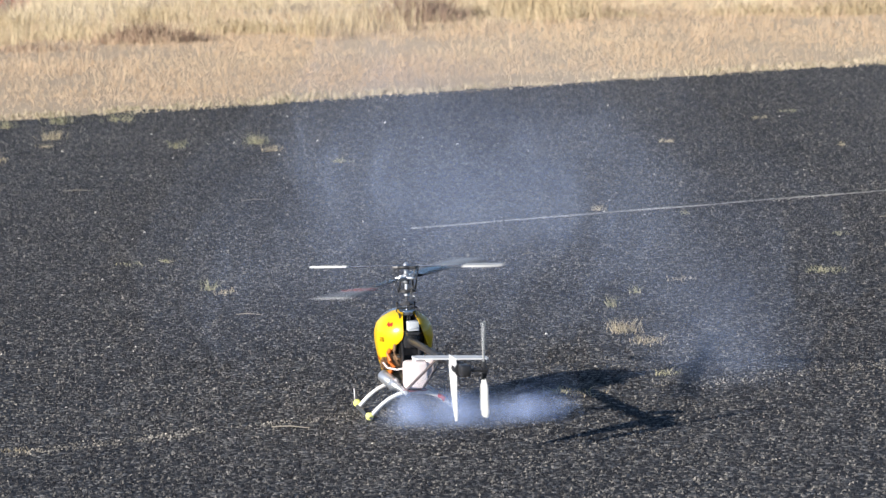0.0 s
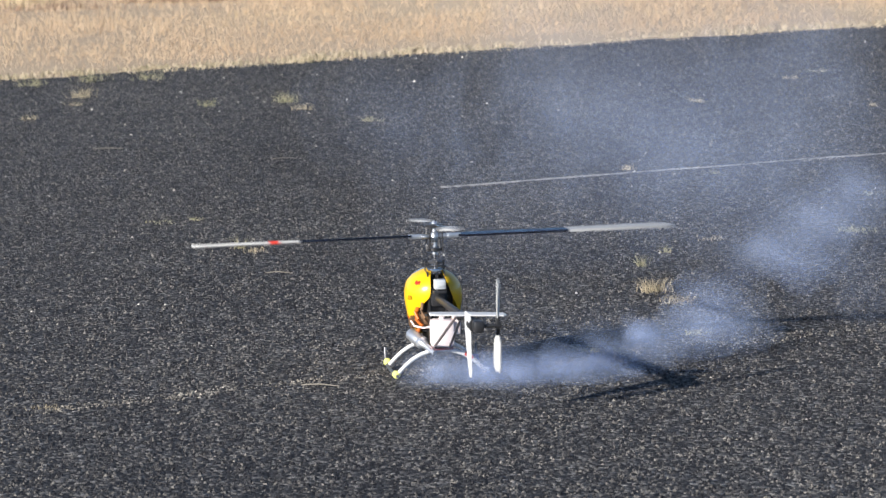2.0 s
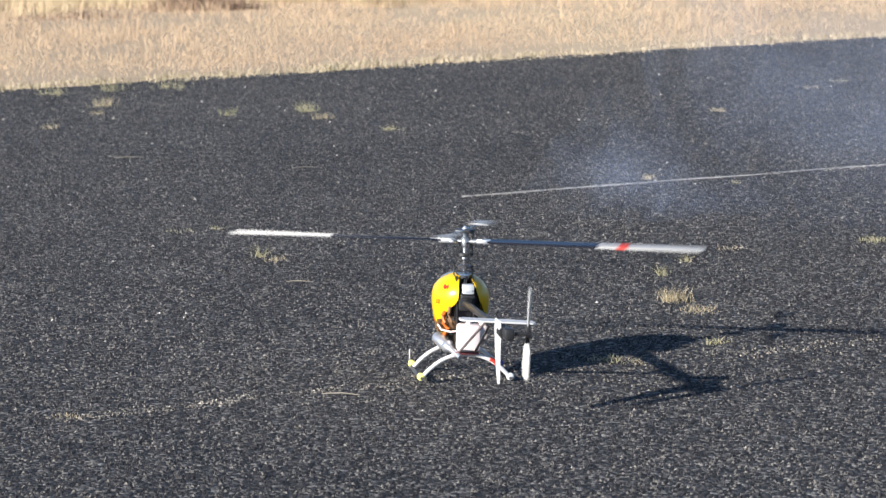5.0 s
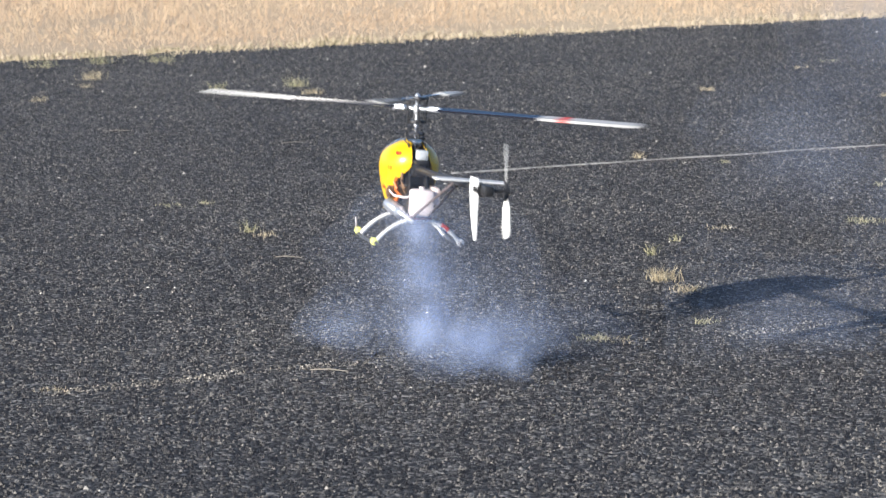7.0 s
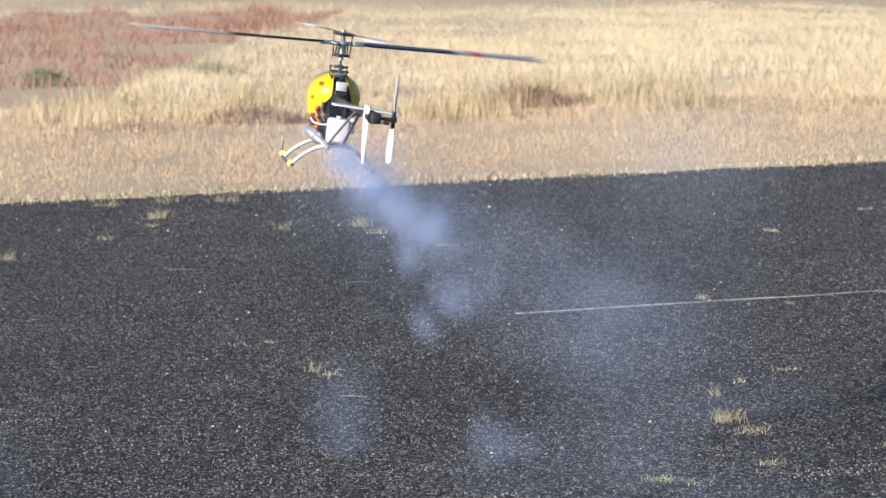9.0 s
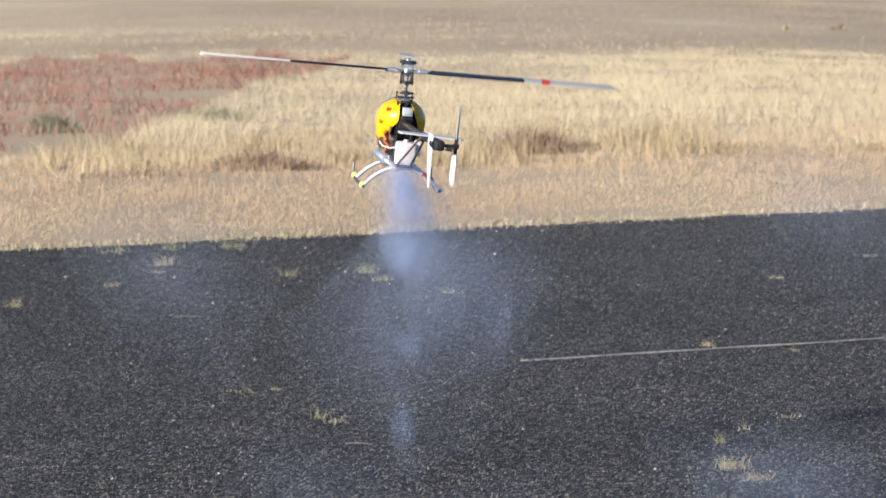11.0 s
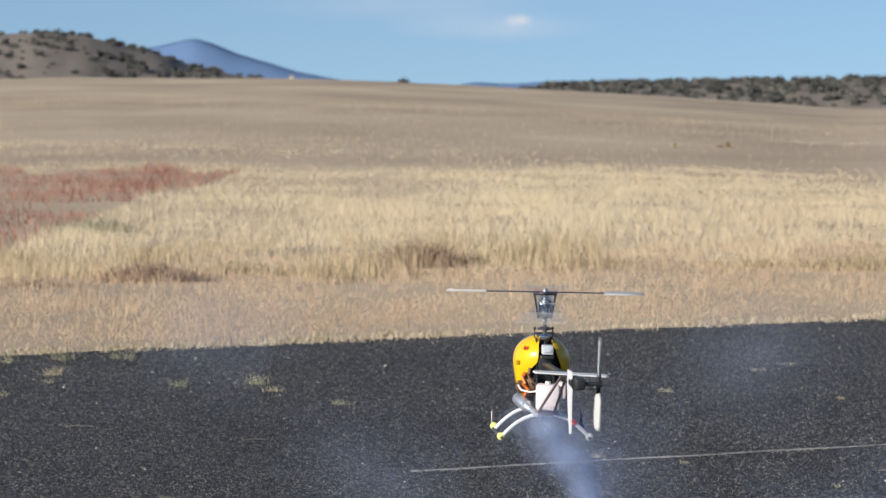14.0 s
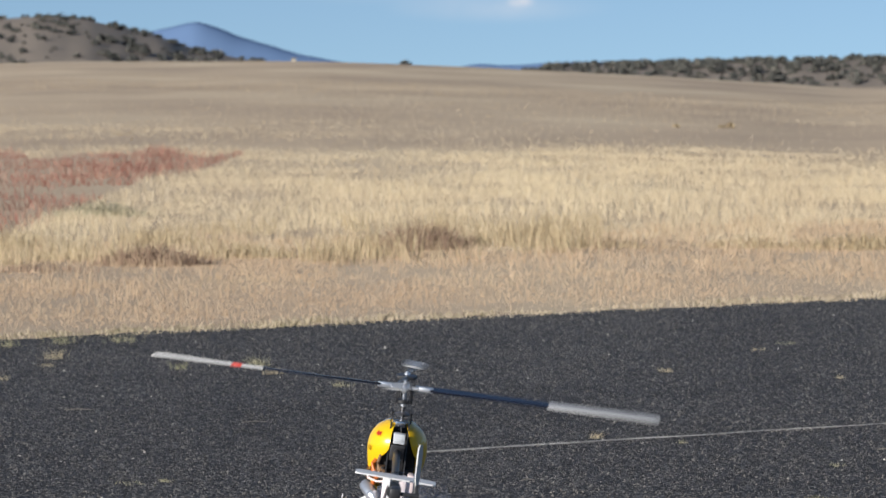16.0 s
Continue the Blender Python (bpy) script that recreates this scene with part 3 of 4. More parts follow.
STRAW_TUFT, GREEN_TUFT = "dry straw tuft growing through the asphalt", "grey-green spiky weed growing through the asphalt"
for k, (x, y, count, high, spread, green) in enumerate([
        (0.66, 11.44, 130, 0.060, 0.030, 0), (0.74, 11.19, 100, 0.030, 0.032, 0), (0.655, 12.06, 34, 0.062, 0.011, 1), (0.77, 12.42, 26, 0.045, 0.011, 1),
        (0.97, 12.76, 46, 0.022, 0.035, 0), (1.58, 12.92, 90, 0.035, 0.035, 1), (0.37, 10.2, 90, 0.026, 0.035, 1), (0.47, 10.16, 50, 0.018, 0.035, 0),
        (0.75, 10.5, 40, 0.030, 0.018, 1), (-0.94, 12.74, 44, 0.062, 0.020, 1), (-0.87, 12.62, 46, 0.028, 0.026, 0), (-1.33, 13.55, 40, 0.020, 0.04, 1),
        (-1.19, 13.62, 30, 0.026, 0.016, 1), (0.755, 15.2, 44, 0.045, 0.016, 0), (1.16, 15.0, 26, 0.028, 0.014, 1), (-1.1, 18.95, 70, 0.085, 0.035, 1),
        (-0.98, 18.5, 70, 0.050, 0.035, 0), (-1.56, 18.78, 44, 0.060, 0.03, 1), (-2.40, 19.5, 70, 0.085, 0.035, 0), (-2.37, 18.98, 30, 0.04, 0.025, 0),
        (-0.56, 17.76, 50, 0.045, 0.03, 1), (-2.82, 20.35, 60, 0.07, 0.05, 1), (1.34, 18.56, 40, 0.040, 0.022, 0), (2.01, 19.98, 36, 0.03, 0.04, 0),
        (2.25, 20.42, 40, 0.03, 0.04, 1), (-2.46, 20.6, 60, 0.09, 0.06, 1), (-2.1, 20.7, 60, 0.07, 0.06, 1), (-2.92, 17.05, 40, 0.075, 0.022, 0),
        (-2.55, 18.17, 40, 0.04, 0.03, 0), (2.31, 18.15, 22, 0.035, 0.02, 0), (-1.29, 9.37, 40, 0.02, 0.03, 0), (1.78, 14.1, 24, 0.03, 0.02, 1)]):
    tuft(x, y, count, high, spread, GREEN if green else TUFT, GREEN_TUFT if green else STRAW_TUFT, 100 + k)


def straw_stalk(x, y, length, turn):
    bm = bmesh.new()
    c, s = math.cos(radians(turn)), math.sin(radians(turn))
    tube(bm, [(x, y, 0.006), (x + c * length * 0.5, y + s * length * 0.5, 0.010), (x + c * length, y + s * length, 0.005)], [0.0022, 0.0026, 0.0015], 5)
    ob = part("straw_stalk", bm, GRIT)
    tagged(ob, "single pale dry stalk lying on the asphalt", "stalk", "stalks on the runway")


for x, y, length, turn in ((-0.79, 12.02, 0.10, -8), (-1.98, 16.5, 0.16, 4), (-0.53, 9.66, 0.12, -12), (-1.0, 15.9, 0.12, 12), (0.35, 13.6, 0.07, 30), (2.05, 14.7, 0.12, 8)):
    straw_stalk(x, y, length, turn)

# ---- far hills, shrubs and mountains ----


def ridge(name, dist, steps, profile, depth, mat, label, low=-10.0, rough=0.0, seed=1):
    """A range of hills: profile(azimuth) gives the skyline's height in degrees above eye level; it slopes towards the viewer over depth."""
    verts, faces, rows = [], [], 9
    for a in steps:
        top = 1.8 + dist * math.tan(radians(profile(a)))
        for j in range(rows):
            k = j / (rows - 1)
            d = dist - depth * (1 - k) if j < rows else dist
            z = low + (top - low) * (math.sin(k * math.pi / 2) ** 1.15)
            z += rough * noise.noise((a * 2.1, k * 3, seed)) * k * (1 - k) * 4
            verts.append((d * math.sin(radians(a)), d * math.cos(radians(a)), z))
        verts.append(((dist + depth) * math.sin(radians(a)), (dist + depth) * math.cos(radians(a)), low))
    rows += 1
    for i in range(len(steps) - 1):
        for j in range(rows - 1):
            c = i * rows + j
            faces.append((c, c + rows, c + rows + 1, c + 1))
    ob = new(name, mesh_from(name, verts, faces, mat, True))
    return tagged(ob, label, "hill", kind="structure")


def left_skyline(a):
    pts = [(-14, 0.72), (-11, 0.86), (-8, 0.90), (-7.3, 0.94), (-6.4, 0.89), (-5.4, 0.67), (-4.4, 0.36), (-3.5, 0.16), (-2.6, 0.05), (-1.5, -0.2)]
    return float(np.interp(a, [p[0] for p in pts], [p[1] for p in pts])) + 0.015 * noise.noise((a * 2.3, 0, 1))


def right_skyline(a):
    return float(np.interp(a, [1.2, 1.9, 3.7, 5.3, 7.9, 12], [-0.12, 0.01, 0.09, 0.11, 0.17, 0.2])) + 0.012 * noise.noise((a * 3.1, 4, 1))


def peak_skyline(a):
    return float(np.interp(a, [-9, -6.5, -5.2, -4.9, -4.42, -4.1, -3.6, -3.0, -2.6, -1.9, -1.2, 0], [0.0, 0.34, 0.68, 0.75, 0.86, 0.77, 0.57, 0.40, 0.27, 0.14, 0.02, -0.2])) + 0.012 * noise.noise((a * 5, 2, 7))


def low_range(a):
    return float(np.interp(a, [0.0, 0.35, 0.7, 1.0, 1.4, 2.1, 2.7, 3.2, 4.0, 5], [-0.1, 0.04, 0.09, 0.06, 0.06, 0.11, 0.12, 0.10, 0.05, -0.1]))


ridge("hill_left", 850, np.arange(-14, -1.4, 0.2), left_skyline, 260, HILL, "dry rounded hill dotted with dark shrubs", rough=1.2)
ridge("hill_right", 700, np.arange(1.2, 12.1, 0.2), right_skyline, 160, HILL, "low dry rise thick with dark shrubs", rough=0.5)
# both far ranges carry the haze as a blue tint in their colour
ridge("mountain_far", 4300, np.arange(-9, 0.1, 0.15), peak_skyline, 80, HAZE_BLUE, "far mountain with a pointed summit, tinted haze-blue", low=-40)
ridge("mountain_low", 4500, np.arange(0, 5.1, 0.15), low_range, 80, HAZE_BLUE, "faint low range on the horizon, tinted haze-blue", low=-40)


def shrub_mesh(seed, count=70):
    """A rounded juniper: many small leaf flakes about an uneven crown on a short stem."""
    rng = np.random.default_rng(seed)
    p = rng.normal(0, 1, (count, 3))
    p = p / np.linalg.norm(p, axis=1)[:, None] * rng.uniform(0.45, 1.0, (count, 1)) ** 0.5
    p[:, 2] = p[:, 2] * 0.42 + 0.45
    p[:, :2] *= 0.75 + 0.25 * np.sin(3 * np.arctan2(p[:, 1], p[:, 0]) + seed)[:, None]
    q = rng.normal(0, 0.26, (count, 3, 3))
    v = (p[:, None] + q).reshape(-1, 3)
    v[:, 2] = np.maximum(v[:, 2], -0.05)
    f = np.arange(count * 3).reshape(-1, 3)
    return v, f


def shrubs(name, places, mat, label, seed):
    rng = np.random.default_rng(seed)
    verts, faces, base = [], [], 0
    for x, y, z, r in places:
        v, f = shrub_mesh(int(rng.integers(0, 40)))
        v = v * r + np.array([x, y, z - 0.15 * r])
        verts += v.tolist()
        faces += (f + base).tolist()
        base += len(v)
    ob = new(name, mesh_from(name, verts, faces, mat))
    return tagged(ob, label, "shrubs", kind="stuff")


def on_ridge(dist, depth, profile, a, k, low=-10.0):
    top = 1.8 + dist * math.tan(radians(profile(a)))
    d = dist - depth * (1 - k)
    return d * math.sin(radians(a)), d * math.cos(radians(a)), low + (top - low) * (math.sin(k * math.pi / 2) ** 1.15)


rng_s = random.Random(31)
spots = []
for _ in range(430):
    a, k = rng_s.uniform(-12, -3.2), rng_s.uniform(0.35, 1.0)
    crowd = noise.noise((a * 1.5, k * 5, 2))
    if crowd > -0.2 or k > 0.97:
        spots.append((*on_ridge(850, 260, left_skyline, a, k), rng_s.uniform(0.5, 1.3)))
for _ in range(70):
    a = rng_s.uniform(-6.6, -2.6)
    spots.append((*on_ridge(850, 260, left_skyline, a, rng_s.uniform(0.40, 0.62)), rng_s.uniform(0.7, 1.7)))
shrubs("hillside_shrubs", spots, HAZED_SHRUB, "dark junipers dotted over the dry hill", 5)
spots = []
for _ in range(800):
    a, k = rng_s.uniform(1.5, 12), rng_s.uniform(0.45, 1.0)
    spots.append((*on_ridge(700, 160, right_skyline, a, k), rng_s.uniform(0.5, 1.3)))
shrubs("ridge_shrubs", spots, HAZED_SHRUB, "dark junipers crowding the low rise", 6)
shrubs("lone_shrub", [(-3.5, 298, lift(-3.5, 298), 0.45), (-3.2, 299, lift(-3.2, 299), 0.35)], HAZED_SHRUB, "small lone dark shrub on the field's crest", 7)

shrubs("dry_brush", [(8.2, 89.6, lift(8.2, 89.6), 0.16), (7.9, 89.3, lift(7.9, 89.3), 0.10), (6.6, 88.5, lift(6.6, 88.5), 0.12)], CLUMP, "heap of dry brown brush on the field", 8)


def far_shed():
    """A pale shed on the crest, far off: walls and a pitched roof."""
    shed = new("shed")
    tagged(shed, "small pale shed far off on the crest", "shed")
    shed.location = (-13.9, 299, lift(-13.9, 299) - 0.1)
    bm = bmesh.new()
    box(bm, (0, 0, 0.115), (0.5, 0.4, 0.32), bevel=0)
    part("wall", bm, GRIT, shed, smooth=False)
    bm = bmesh.new()
    plate(bm, [(-0.3, 0), (0.3, 0), (0.0, 0.18)], 0.5, Matrix.Translation((0, 0, 0.32)) @ pose(0, 0, 0, 90, 0, 0))
    part("roof", bm, GRIT, shed, smooth=False)


far_shed()

# ---- the model helicopter: nose along +y, origin on the ground under the mast ----
heli = new("model_helicopter")
tagged(heli, "yellow radio-controlled model helicopter with white skids and tail fins, rotor spinning", "model helicopter")


CAN_Z = [0.105, 0.13, 0.16, 0.19, 0.22, 0.25, 0.28, 0.305, 0.322, 0.331]
CAN_SHAPE = {"wide": [0.058, 0.069, 0.077, 0.083, 0.088, 0.0895, 0.083, 0.065, 0.040, 0.012],
             "front": [0.12, 0.16, 0.19, 0.205, 0.21, 0.20, 0.175, 0.135, 0.09, 0.03],
             "rear": [0.02, 0.03, 0.04, 0.06, 0.085, 0.10, 0.10, 0.085, 0.06, 0.03],
             "left_edge": [0.042, 0.053, 0.062, 0.064, 0.050, 0.027, 0.023, 0.021, 0.016, 0.010],
             "right_edge": [0.056, 0.067, 0.075, 0.076, 0.062, 0.048, 0.037, 0.029, 0.021, 0.010],
             "glass": [0, 0, 0, 0, 8, 40, 64, 74, 80, 84]}


def shape(key, z):
    """A smooth reading of the canopy's outline at height z."""
    v, k = CAN_SHAPE[key], float(np.interp(z, CAN_Z, range(len(CAN_Z))))
    i = max(1, min(len(v) - 3, int(k)))
    u = k - i
    a, b, c, d = v[i - 1], v[i], v[i + 1], v[i + 2]
    if k < 1 or k > len(v) - 2:
        return float(np.interp(z, CAN_Z, v))
    return b + 0.5 * u * (c - a + u * (2 * a - 5 * b + 4 * c - d + u * (3 * (b - c) + d - a)))


def canopy_at(z, q, side):
    """A place on the canopy: height, degrees from the nose round to the tail, side -1 for left."""
    w, q = shape("wide", z), radians(q)
    long = shape("front", z) if q < math.pi / 2 else shape("rear", z)
    return Vector((side * w * math.sin(q), 0.03 + long * math.cos(q), z))


def rear_angle(z, side):
    w = shape("wide", z)
    if side > 0 and z < 0.19:
        return float(np.interp(z, [0.105, 0.17, 0.19], [60, 72, 100]))
    return 180 - math.degrees(math.asin(min(1.0, shape("left_edge" if side < 0 else "right_edge", z) / w)))


def grid_part(name, rows, mat, label):
    bm = bmesh.new()
    vs = [[bm.verts.new(p) for p in row] for row in rows]
    for i in range(len(vs) - 1):
        for j in range(len(vs[0]) - 1):
            bm.faces.new((vs[i][j], vs[i][j + 1], vs[i + 1][j + 1], vs[i + 1][j]))
    bmesh.ops.remove_doubles(bm, verts=bm.verts, dist=0.0003)
    bmesh.ops.recalc_face_normals(bm, faces=bm.faces)
    bmesh.ops.solidify(bm, geom=bm.faces[:], thickness=0.002)
    return part(name, bm, mat, heli, label)


HEIGHTS = [0.105 + (0.331 - 0.105) * k / 26 for k in range(27)]
for side, label in ((-1, "glossy yellow fibreglass canopy half, open at the back"), (1, "glossy yellow fibreglass canopy half, cut short at the back")):
    rows = []
    for z in HEIGHTS:
        a, b = shape("glass", z), rear_angle(z, side)
        a = max(0.0, min(a, b - 4))
        rows.append([canopy_at(z, a + (b - a) * j / 22, side) for j in range(23)])
    grid_part("canopy", rows, YELLOW, label)
rows = []
for z in [0.218 + (0.331 - 0.218) * k / 16 for k in range(17)]:
    a = max(0.5, shape("glass", z))
    rows.append([canopy_at(z + 0.001, abs(q), -1 if q < 0 else 1) + Vector((0, 0.002, 0.001)) for q in (a * (j / 14 - 1) for j in range(29))])
grid_part("windscreen", rows, SCREEN, "smoked clear windscreen")


def decal(z0, z1, q0, q1, mat, label, wave=0.0):
    """A thin sticker that follows the canopy's left side."""
    bm = bmesh.new()
    rows = []
    for i in range(5):
        row = []
        for j in range(6):
            z = z0 + (z1 - z0) * i / 4 + wave * math.sin(j * 2.0)
            q = q0 + (q1 - q0) * j / 5
            p = canopy_at(z, q, -1)
            out = (p - Vector((0, 0.03, 0.21))).normalized()
            row.append(bm.verts.new(p + out * 0.0016))
        rows.append(row)
    for i in range(4):
        for j in range(5):
            bm.faces.new((rows[i][j], rows[i][j + 1], rows[i + 1][j + 1], rows[i + 1][j]))
    bmesh.ops.solidify(bm, geom=bm.faces[:], thickness=0.0006)
    part("decal", bm, mat, heli, label)


decal(0.286, 0.296, 122, 137, REDTAPE, "red flame sticker", 0.003)
decal(0.236, 0.250, 110, 122, OCHRE, "small ochre emblem sticker")
decal(0.239, 0.248, 112, 120, YELLOW, "yellow centre of the emblem")
decal(0.170, 0.180, 80, 95, ORANGE, "small orange sticker")

# mechanics
for x in (-0.027, 0.027):
    bm = bmesh.new()
    plate(bm, [(-0.085, 0.095), (0.09, 0.095), (0.10, 0.17), (0.06, 0.25), (0.03, 0.325), (-0.035, 0.325), (-0.05, 0.26), (-0.075, 0.2)], 0.004,
          Matrix.Translation((x, 0, 0)) @ Matrix(((0, 0, 1, 0), (1, 0, 0, 0), (0, 1, 0, 0), (0, 0, 0, 1))))
    part("frame_plate", bm, BLACK, heli, "black side plate")
bm = bmesh.new()
box(bm, (0, 0.0, 0.215), (0.050, 0.10, 0.10), bevel=0.006)
box(bm, (0, -0.035, 0.245), (0.044, 0.06, 0.05), bevel=0.004)
part("gear_case", bm, BLACK, heli, "black gear case")
# black block added inside the canopy to stand for its shade, with servos
bm = bmesh.new()
box(bm, (0, 0.035, 0.235), (0.112, 0.10, 0.13), bevel=0.012)
box(bm, (0, 0.06, 0.17), (0.09, 0.12, 0.08), bevel=0.008)
for x in (-0.032, 0.032):
    box(bm, (x, -0.022, 0.262), (0.022, 0.030, 0.036), bevel=0.003)
    rod(bm, (x, -0.022, 0.280), (x, -0.022, 0.288), 0.005)
part("interior_block", bm, RUBBER, heli, "added black block that darkens the canopy's inside, with servos")
bm = bmesh.new()
lathe(bm, [(0.050, -0.004), (0.052, -0.003), (0.052, 0.003), (0.050, 0.004), (0.012, 0.006)], (0, -0.005, 0.19), sides=40)
part("main_gear", bm, RUBBER, heli, "large dark main gear")
bm = bmesh.new()
box(bm, (0.002, -0.091, 0.294), (0.035, 0.030, 0.030), bevel=0.003)
box(bm, (0.002, -0.107, 0.290), (0.022, 0.003, 0.006), bevel=0.0008)
part("gyro_box", bm, GREYBOX, heli, "small silver gyro box")
bm = bmesh.new()
box(bm, (0.002, -0.082, 0.270), (0.040, 0.045, 0.010), bevel=0.002)
part("gyro_shelf", bm, BLACK, heli)
# engine on the left, behind the canopy's lower edge
bm = bmesh.new()
for k in range(7):
    lathe(bm, [(0.012, 0), (0.021, 0.0005), (0.021, 0.0028), (0.012, 0.0033)], (-0.050 - k * 0.0045, -0.005, 0.165), (0, -90, 0), 18)
rod(bm, (-0.03, -0.005, 0.165), (-0.085, -0.005, 0.165), 0.0125)
box(bm, (-0.04, -0.02, 0.175), (0.03, 0.035, 0.04), bevel=0.006)
part("engine", bm, COPPER, heli, "finned brown-grey glow engine")
bm = bmesh.new()
tube(bm, [(-0.055, -0.02, 0.215), (-0.066, -0.034, 0.20), (-0.064, -0.04, 0.178), (-0.052, -0.042, 0.160), (-0.058, -0.03, 0.142), (-0.07, -0.01, 0.13)], 0.0075)
part("exhaust_header", bm, ORANGE, heli, "orange silicone exhaust coupling")
bm = bmesh.new()
tube(bm, [(-0.082, -0.03, 0.172), (-0.075, -0.06, 0.160), (-0.05, -0.085, 0.157), (-0.02, -0.09, 0.162), (-0.008, -0.075, 0.175)], 0.0031)
part("fuel_tube", bm, TUBE, heli, "clear pinkish fuel tube")
bm = bmesh.new()
tube(bm, [(-0.045, -0.04, 0.235), (-0.052, -0.058, 0.21), (-0.045, -0.06, 0.185), (-0.035, -0.05, 0.17)], 0.005)
part("wiring", bm, COPPER, heli, "brown servo leads")
# muffler
bm = bmesh.new()
start = Vector((-0.084, -0.005, 0.131))
turn_to = Vector((-0.022, -0.135, 0.082)) - start
ax = turn_to.normalized()
stations = [(0.0, 0.010), (0.003, 0.016), (0.008, 0.0195), (0.030, 0.0205), (0.055, 0.0200), (0.062, 0.0185), (0.068, 0.0215), (0.074, 0.0215), (0.082, 0.014), (0.10, 0.0095), (0.148, 0.0080)]
tube(bm, [start + ax * d for d, r in stations], [r for d, r in stations], 18)
part("muffler", bm, ALU, heli, "silver tuned exhaust muffler")
# tank
bm = bmesh.new()
box(bm, (0.004, -0.105, 0.143), (0.072, 0.055, 0.086), bevel=0.010)
rod(bm, (0.004, -0.105, 0.186), (0.004, -0.105, 0.194), 0.009)
part("fuel_tank", bm, TANK, heli, "milky white fuel tank with pink fuel")
bm = bmesh.new()
box(bm, (0.05, -0.095, 0.165), (0.022, 0.05, 0.055), bevel=0.006)
part("battery_pack", bm, TUBE, heli, "pinkish receiver battery")
bm = bmesh.new()
box(bm, (0.0, -0.02, 0.094), (0.075, 0.20, 0.008), bevel=0.002)
part("base_plate", bm, MAROON, heli, "dark maroon base plate")
# landing gear
for y, name in ((-0.100, "skid_strut"), (0.085, "skid_strut")):
    bm = bmesh.new()
    pts = []
    for k in range(25):
        u = -1 + k / 12
        pts.append((0.139 * u, y, 0.016 + 0.072 * (1 - abs(u) ** 2.3)))
    tube(bm, pts, 0.0058, 10, 1.15)
    part(name, bm, WHITE, heli, "white bowed landing strut")
bm = bmesh.new()
tube(bm, [(0.075, -0.1, 0.073), (0.088, -0.1, 0.066), (0.098, -0.1, 0.057)], 0.0078)
part("strut_tape", bm, REDTAPE, heli, "red tape round the strut")
for side in (-1, 1):
    bm = bmesh.new()
    tube(bm, [(side * 0.141, -0.118, 0.013), (side * 0.142, -0.05, 0.010), (side * 0.143, 0.06, 0.010), (side * 0.145, 0.105, 0.016),
              (side * 0.146, 0.122, 0.032), (side * 0.146, 0.130, 0.066)], [0.0052] * 4 + [0.0048, 0.004])
    part("skid_tube", bm, DULL, heli, "grey skid tube with an upturned tip")
    for y, z in ((-0.095, 0.016), (0.108, 0.022)):
        bm = bmesh.new()
        lathe(bm, [(0.007, -0.012), (0.0115, -0.009), (0.0130, 0), (0.0115, 0.009), (0.007, 0.012)], (side * 0.142, y, z), (90, 0, 0), 16)
        part("skid_bumper", bm, BALL if side < 0 else BLUE if y > 0 else WHITE, heli, "pale yellow rubber bumper" if side < 0 else "small rubber bumper")
# tail
bm = bmesh.new()
rod(bm, (0, -0.03, 0.243), (0, -0.80, 0.272), 0.0115, 0.0105, 16)
part("tail_boom", bm, BLACK, heli, "dark grey tail boom")
for x in (-0.026, 0.026):
    bm = bmesh.new()
    rod(bm, (x, -0.10, 0.092), (x * 0.3, -0.50, 0.258), 0.0042)
    part("boom_brace", bm, STRUT, heli, "brown-grey boom brace")
bm = bmesh.new()
box(bm, (0.0, -0.5, 0.258), (0.018, 0.022, 0.03), bevel=0.003)
part("brace_clamp", bm, BLACK, heli)
bm = bmesh.new()
chord = [(-0.114, -0.018), (-0.105, -0.027), (0.105, -0.027), (0.114, -0.018), (0.112, 0.020), (0.09, 0.028), (-0.09, 0.028), (-0.112, 0.020)]
plate(bm, chord, 0.0042, pose(0.002, -0.63, 0.281, 0, 3.0, 0))
part("tailplane", bm, WHITE, heli, "white horizontal tailplane")
bm = bmesh.new()
fin = [(-0.055, 0.305), (0.020, 0.303), (0.026, 0.27), (0.004, 0.20), (-0.022, 0.15), (-0.046, 0.118), (-0.060, 0.119), (-0.064, 0.14), (-0.060, 0.2), (-0.062, 0.27)]
plate(bm, fin, 0.0048, Matrix.Translation((-0.0150, -0.725, 0)) @ Matrix(((0, 0, 1, 0), (1, 0, 0, 0), (0, 1, 0, 0), (0, 0, 0, 1))))
part("tail_fin", bm, WHITE, heli, "white swept tail fin")
bm = bmesh.new()
box(bm, (0.004, -0.815, 0.273), (0.030, 0.045, 0.034), bevel=0.006)
for k in range(4):
    lathe(bm, [(0.013, 0), (0.0205, 0.0015), (0.0205, 0.006), (0.013, 0.0075)], (0.0, -0.745 - k * 0.013, 0.2705), (90, 0, 0), 14)
rod(bm, (0.012, -0.823, 0.274), (0.056, -0.823, 0.274), 0.006)
part("tail_gearbox", bm, BLACK, heli, "black ribbed tail gearbox")
bm = bmesh.new()
rod(bm, (0.02, -0.835, 0.262), (0.05, -0.848, 0.268), 0.0035)
box(bm, (0.034, -0.842, 0.264), (0.020, 0.010, 0.012), bevel=0.002)
part("pitch_lever", bm, BLACK, heli)
bm = bmesh.new()
box(bm, (0.012, -0.42, 0.245), (0.020, 0.05, 0.022), bevel=0.003)
part("rudder_servo", bm, RUBBER, heli, "black rudder servo")
